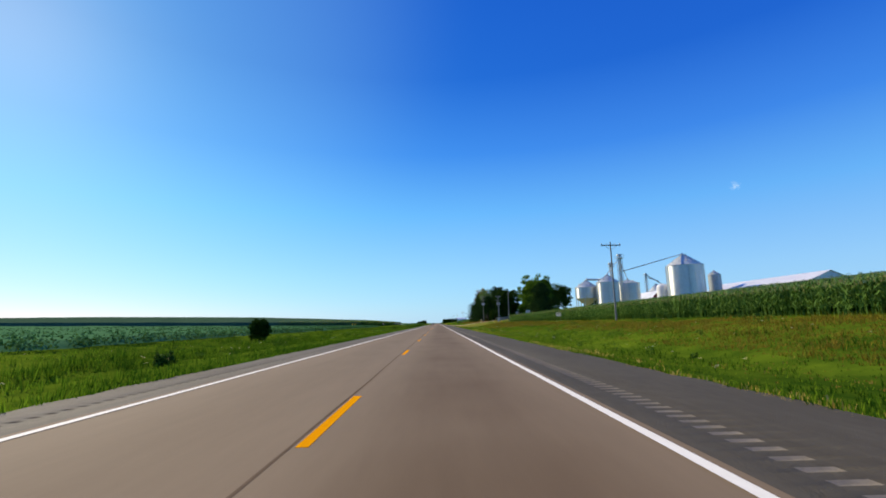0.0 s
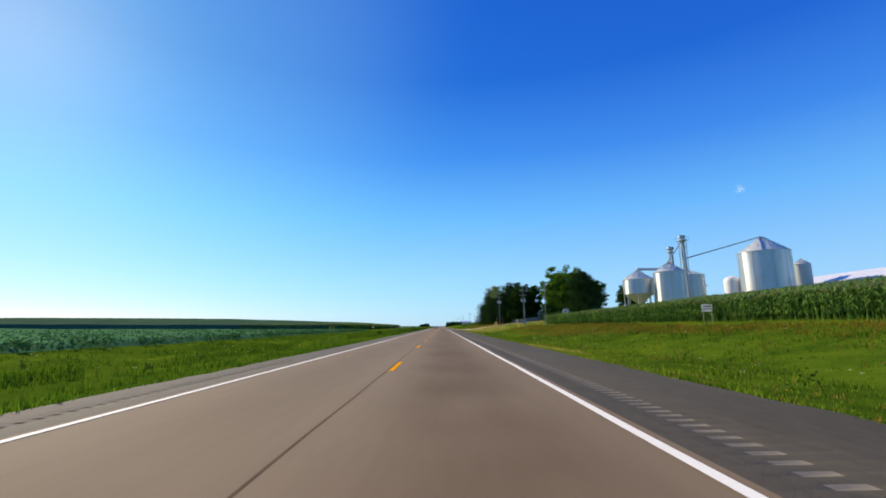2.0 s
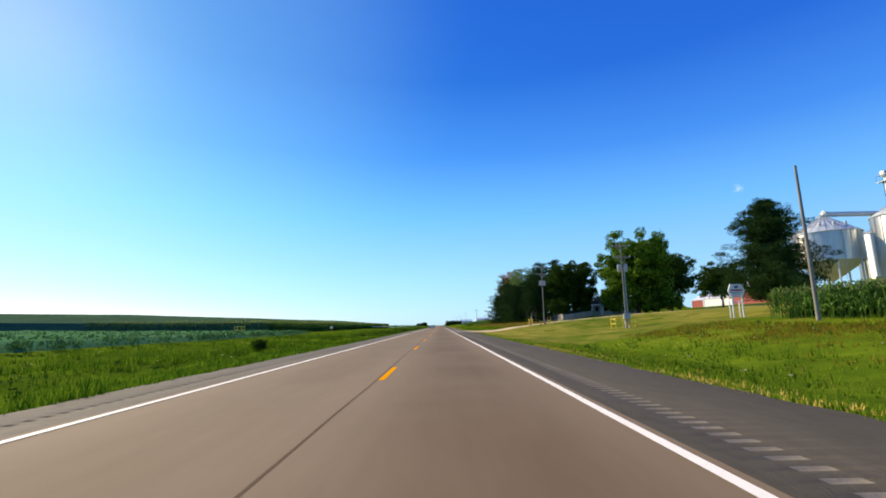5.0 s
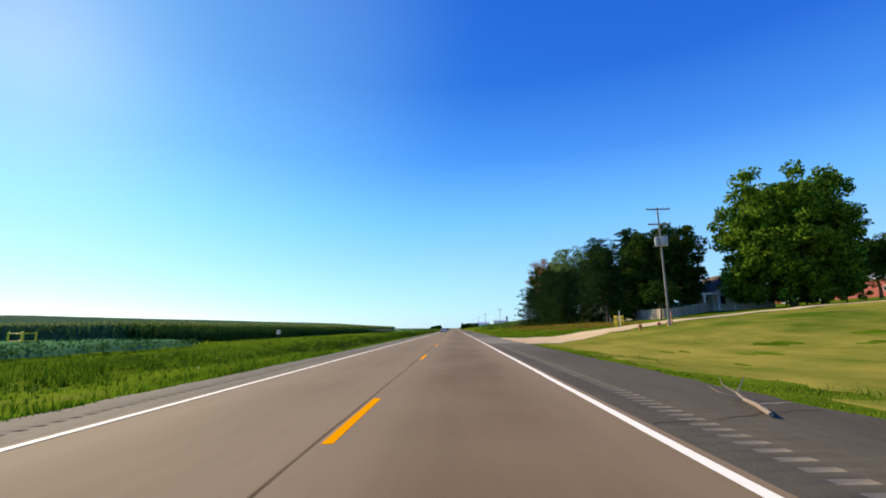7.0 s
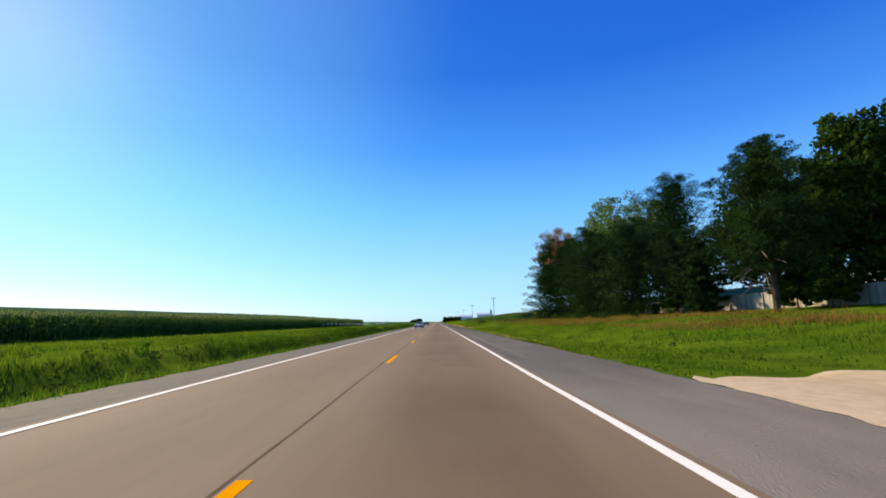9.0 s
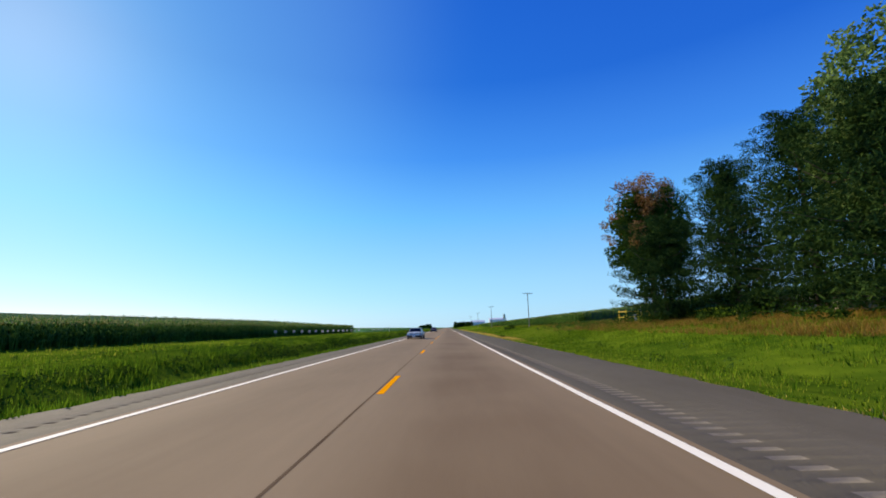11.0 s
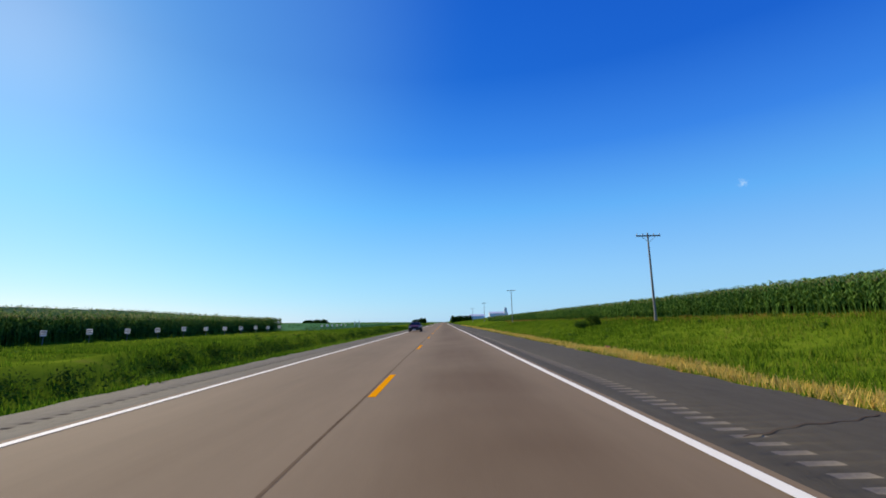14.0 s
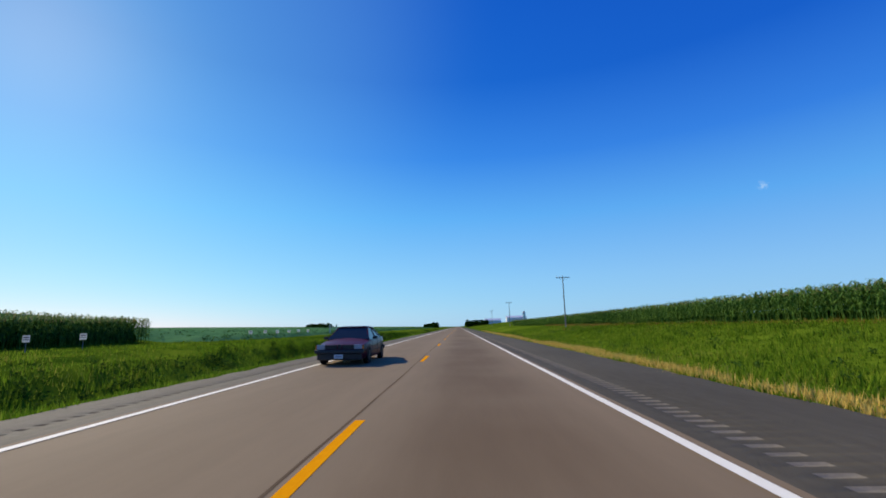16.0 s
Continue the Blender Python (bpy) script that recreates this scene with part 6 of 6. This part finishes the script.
def sedan(name, x, y, label, paint, chrome_front, length=4.8, width=1.78, rust=RUNNER, rounded=False):
    """An old three-box sedan that faces the viewer (towards -y): lower body, hood, cabin, glass, wheels and trim."""
    t = thing(name, pose(x, y, -0.006), label, "car")
    W = width / 2
    L = length
    # lower body: (y, half width, bottom, top at the side, top in the middle)
    st = [(0.0, W * 0.9, 0.42, 0.72, 0.74), (0.05, W * 0.93, 0.36, 0.78, 0.81), (0.35, W * 0.97, 0.26, 0.82, 0.86), (1.2, W, 0.22, 0.84, 0.9), (1.5, W, 0.22, 0.86, 0.93),
          (2.6, W, 0.22, 0.88, 0.93), (3.7, W, 0.22, 0.9, 0.95), (4.3, W * 0.98, 0.27, 0.9, 0.95), (L - 0.06, W * 0.94, 0.36, 0.86, 0.9), (L, W * 0.9, 0.42, 0.8, 0.83)]
    if rounded:
        st = [(0.0, W * 0.7, 0.42, 0.55, 0.6), (0.05, W * 0.84, 0.32, 0.63, 0.69), (0.25, W * 0.94, 0.24, 0.7, 0.77), (0.7, W, 0.2, 0.78, 0.86), (1.3, W, 0.2, 0.86, 0.95),
              (2.6, W, 0.2, 0.9, 0.97), (3.6, W, 0.2, 0.93, 1.0), (4.2, W * 0.97, 0.26, 0.93, 0.99), (L - 0.1, W * 0.88, 0.36, 0.88, 0.93), (L, W * 0.78, 0.45, 0.76, 0.8)]
    rings = []
    for yy, w, b, s, m in st:
        half = [(0.0, b), (w * 0.9, b), (w * 0.98, b + 0.1), (w, 0.5), (w * 0.99, s - 0.06), (w * 0.955, s), (w * 0.6, (s + m) / 2 + 0.012), (0.0, m)]
        rings.append([(-p, yy, z) for p, z in half] + [(p, yy, z) for p, z in half[::-1][1:]])
    bm = loft(bmesh.new(), rings)
    body = part("body", bm, paint, t, smooth=True)
    # cabin roof and pillars
    base_f, top_f, top_r, base_r = 1.42, 2.05, 3.3, 3.95
    zb, zt, wb, wt = 0.9, 1.4, W * 0.93, W * 0.74
    if rounded:
        base_f, top_f, top_r, base_r, zb, zt, wt = 1.22, 2.02, 3.05, 4.05, 0.92, 1.4, W * 0.68
    roof = [[(-wt, top_f, zt - 0.03), (-wt * 0.8, top_f, zt), (wt * 0.8, top_f, zt), (wt, top_f, zt - 0.03)],
            [(-wt, 2.7, zt - 0.01), (-wt * 0.8, 2.7, zt + 0.025), (wt * 0.8, 2.7, zt + 0.025), (wt, 2.7, zt - 0.01)],
            [(-wt, top_r, zt - 0.03), (-wt * 0.8, top_r, zt), (wt * 0.8, top_r, zt), (wt, top_r, zt - 0.03)]]
    bm = bmesh.new()
    loft(bm, roof, close=False)
    r2 = [[(p[0], p[1], p[2] - 0.05) for p in ring] for ring in roof]
    loft(bm, r2, close=False)
    for a, b in ((0, 0), (-1, -1)):
        va, vb = roof[a], r2[b]
        for k in range(3):
            bm.faces.new([bm.verts.new(p) for p in (va[k], va[k + 1], vb[k + 1], vb[k])])
    for k in (0, 3):
        for q in (0, 1):
            bm.faces.new([bm.verts.new(p) for p in (roof[q][k], roof[q + 1][k], r2[q + 1][k], r2[q][k])])
    cab = part("roof", bm, paint, t)
    for s in (-1, 1):
        for (ya, yb, wd) in ((base_f, top_f, 0.07), (2.62, 2.66, 0.07), (base_r, top_r, 0.16)):
            bm = bmesh.new()
            a, b = (s * wb, ya, zb - 0.04), (s * wt, yb, zt - 0.04)
            d = wd if ya != base_r else -wd
            vs = [(a[0], a[1], a[2]), (a[0], a[1] + d, a[2]), (b[0], b[1] + d, b[2]), (b[0], b[1], b[2])]
            inn = [(p[0] - s * 0.05, p[1], p[2]) for p in vs]
            f1, f2 = [bm.verts.new(p) for p in vs], [bm.verts.new(p) for p in inn]
            bm.faces.new(f1)
            bm.faces.new(f2[::-1])
            for k in range(4):
                bm.faces.new((f1[k], f2[k], f2[(k + 1) % 4], f1[(k + 1) % 4]))
            part("pillar", bm, paint, cab)
    # glass, dark with an unlit cabin behind it
    def pane(pname, quad):
        bm = bmesh.new()
        f1 = [bm.verts.new(p) for p in quad]
        n = (Vector(quad[1]) - Vector(quad[0])).cross(Vector(quad[3]) - Vector(quad[0])).normalized() * 0.012
        f2 = [bm.verts.new(Vector(p) - n) for p in quad]
        bm.faces.new(f1)
        bm.faces.new(f2[::-1])
        for k in range(4):
            bm.faces.new((f1[k], f2[k], f2[(k + 1) % 4], f1[(k + 1) % 4]))
        part(pname, bm, DARK_GLASS, t, "dark tinted-looking glass")
    e = 0.015
    pane("windscreen", [(-wb + 0.03, base_f + e, zb - 0.02), (wb - 0.03, base_f + e, zb - 0.02), (wt - 0.02, top_f + e, zt - 0.05), (-wt + 0.02, top_f + e, zt - 0.05)])
    pane("rear_window", [(wb - 0.05, base_r - e, zb), (-wb + 0.05, base_r - e, zb), (-wt + 0.02, top_r - e, zt - 0.05), (wt - 0.02, top_r - e, zt - 0.05)])
    for s in (-1, 1):
        for ya, yb, yc, yd in ((base_f + 0.08, 2.62, 2.66, top_f + 0.05), (2.68, base_r - 0.16, top_r - 0.14, 2.72)):
            q = [(s * (wb - 0.02), ya, zb - 0.03), (s * (wb - 0.02), yb, zb - 0.03), (s * (wt - 0.02), yc, zt - 0.06), (s * (wt - 0.02), yd, zt - 0.06)]
            pane("side_window", q if s > 0 else q[::-1])
    # wheels over flat black discs that stand for the shaded arch openings
    for yy in (0.95, 3.75):
        for s in (-1, 1):
            bm = bmesh.new()
            lathe(bm, [(0.02, -0.004), (0.375, -0.004), (0.375, 0.004), (0.02, 0.004)], 24)
            bmesh.ops.rotate(bm, matrix=Matrix.Rotation(math.pi / 2, 3, "Y"), verts=bm.verts)
            bmesh.ops.translate(bm, vec=(s * (W + 0.004), yy, 0.36), verts=bm.verts)
            part("arch_shade_disc", bm, BLACK, t, "black disc standing for the shaded wheel arch opening")
            wheel(t, s * (W - 0.08), yy, 0.32, s)
    # front: bumper, grille, lamps, plate
    bm = bmesh.new()
    block(bm, -W * 0.99, -0.1, 0.43, W * 0.99, 0.06, 0.57, 0.035)
    bumper = part("bumper", bm, CHROME if chrome_front else BLACK, t, "bright front bumper" if chrome_front else "dark front bumper", smooth=True)
    bm = bmesh.new()
    block(bm, -W * 0.97, -0.118, 0.45, W * 0.97, -0.095, 0.49, 0.006)
    part("rubbing_strip", bm, rust, bumper, "dull red rubbing strip")
    bm = bmesh.new()
    block(bm, -W * 0.9, -0.04, 0.2, W * 0.9, 0.1, 0.43, 0.03)
    part("air_dam", bm, BLACK, t)
    bm = bmesh.new()
    block(bm, -W * 0.97, L - 0.06, 0.4, W * 0.97, L + 0.08, 0.56, 0.035)
    part("bumper", bm, CHROME if chrome_front else BLACK, t, smooth=True)
    for s in (-1, 1):
        bm = bmesh.new()
        block(bm, s * 0.31 - 0.21, -0.022, 0.59, s * 0.31 + 0.21, 0.04, 0.74, 0.01)
        g = part("grille", bm, BLACK, t)
        for k in range(3):
            bm = bmesh.new()
            block(bm, s * 0.31 - 0.2, -0.034, 0.6 + 0.052 * k, s * 0.31 + 0.2, -0.018, 0.622 + 0.052 * k, 0.003)
            part("grille_bar", bm, CHROME if chrome_front else BLACK, g)
        bm = bmesh.new()
        block(bm, s * 0.67 - 0.14, -0.024, 0.585, s * 0.67 + 0.14, 0.05, 0.745, 0.012)
        part("headlight", bm, LAMP_GLASS, t, "clear rectangular headlight")
        bm = bmesh.new()
        block(bm, s * (W * 0.945) - 0.025, 0.0, 0.59, s * (W * 0.945) + 0.025, 0.13, 0.735, 0.012)
        part("side_marker", bm, AMBER, t, "amber corner lamp")
        bm = bmesh.new()
        block(bm, s * (W + 0.08) - 0.09, 1.62, 0.9, s * (W + 0.08) + 0.09, 1.72, 1.02, 0.03)
        part("door_mirror", bm, BLACK, t, "dark door mirror")
        bm = bmesh.new()
        block(bm, s * W * 0.66 - 0.2, L - 0.02, 0.62, s * W * 0.66 + 0.2, L + 0.015, 0.78, 0.01)
        part("tail_light", bm, RUNNER, t, "red tail light")
        for ya in (1.52, 2.64, 3.42):
            bm = bmesh.new()
            block(bm, s * (W + 0.002) - 0.003, ya, 0.34, s * (W + 0.002) + 0.003, ya + 0.012, 0.84)
            part("door_gap", bm, BLACK, t)
        bm = bmesh.new()
        block(bm, s * (W + 0.005) - 0.008, 0.45, 0.47, s * (W + 0.005) + 0.008, L - 0.5, 0.51, 0.003)
        part("side_moulding", bm, BLACK if not chrome_front else GREY_BOX, t)
    bm = bmesh.new()
    block(bm, -0.16, -0.135, 0.26, 0.16, -0.12, 0.4, 0.004)
    plate = part("number_plate", bm, WHITE_PAINT, t, "pale number plate")
    bm = bmesh.new()
    block(bm, -0.12, -0.139, 0.3, 0.12, -0.1355, 0.36)
    part("lettering_bar", bm, GREY_BOX, plate)
    bm = bmesh.new()
    block(bm, -0.06, -0.032, 0.59, 0.06, 0.03, 0.75, 0.01)
    part("grille_centre", bm, CHROME if chrome_front else BLACK, t)
    return t


silver_car = sedan("sedan", -2.68, 302.5, "boxy silver old sedan with chrome grille driving in the far lane", SILVER, True)
dark_car = sedan("sedan", -2.72, 381.2, "dark maroon sedan with dark windows in the far lane", MAROON, False, length=4.7, width=1.78, rust=BLACK, rounded=True)
silver_car.matrix_world = pose(-2.53, 302.25, -0.006, 0, 0, -3) @ Matrix.Diagonal((0.94, 0.93, 0.89, 1))
dark_car.scale = (0.96, 0.96, 0.94)
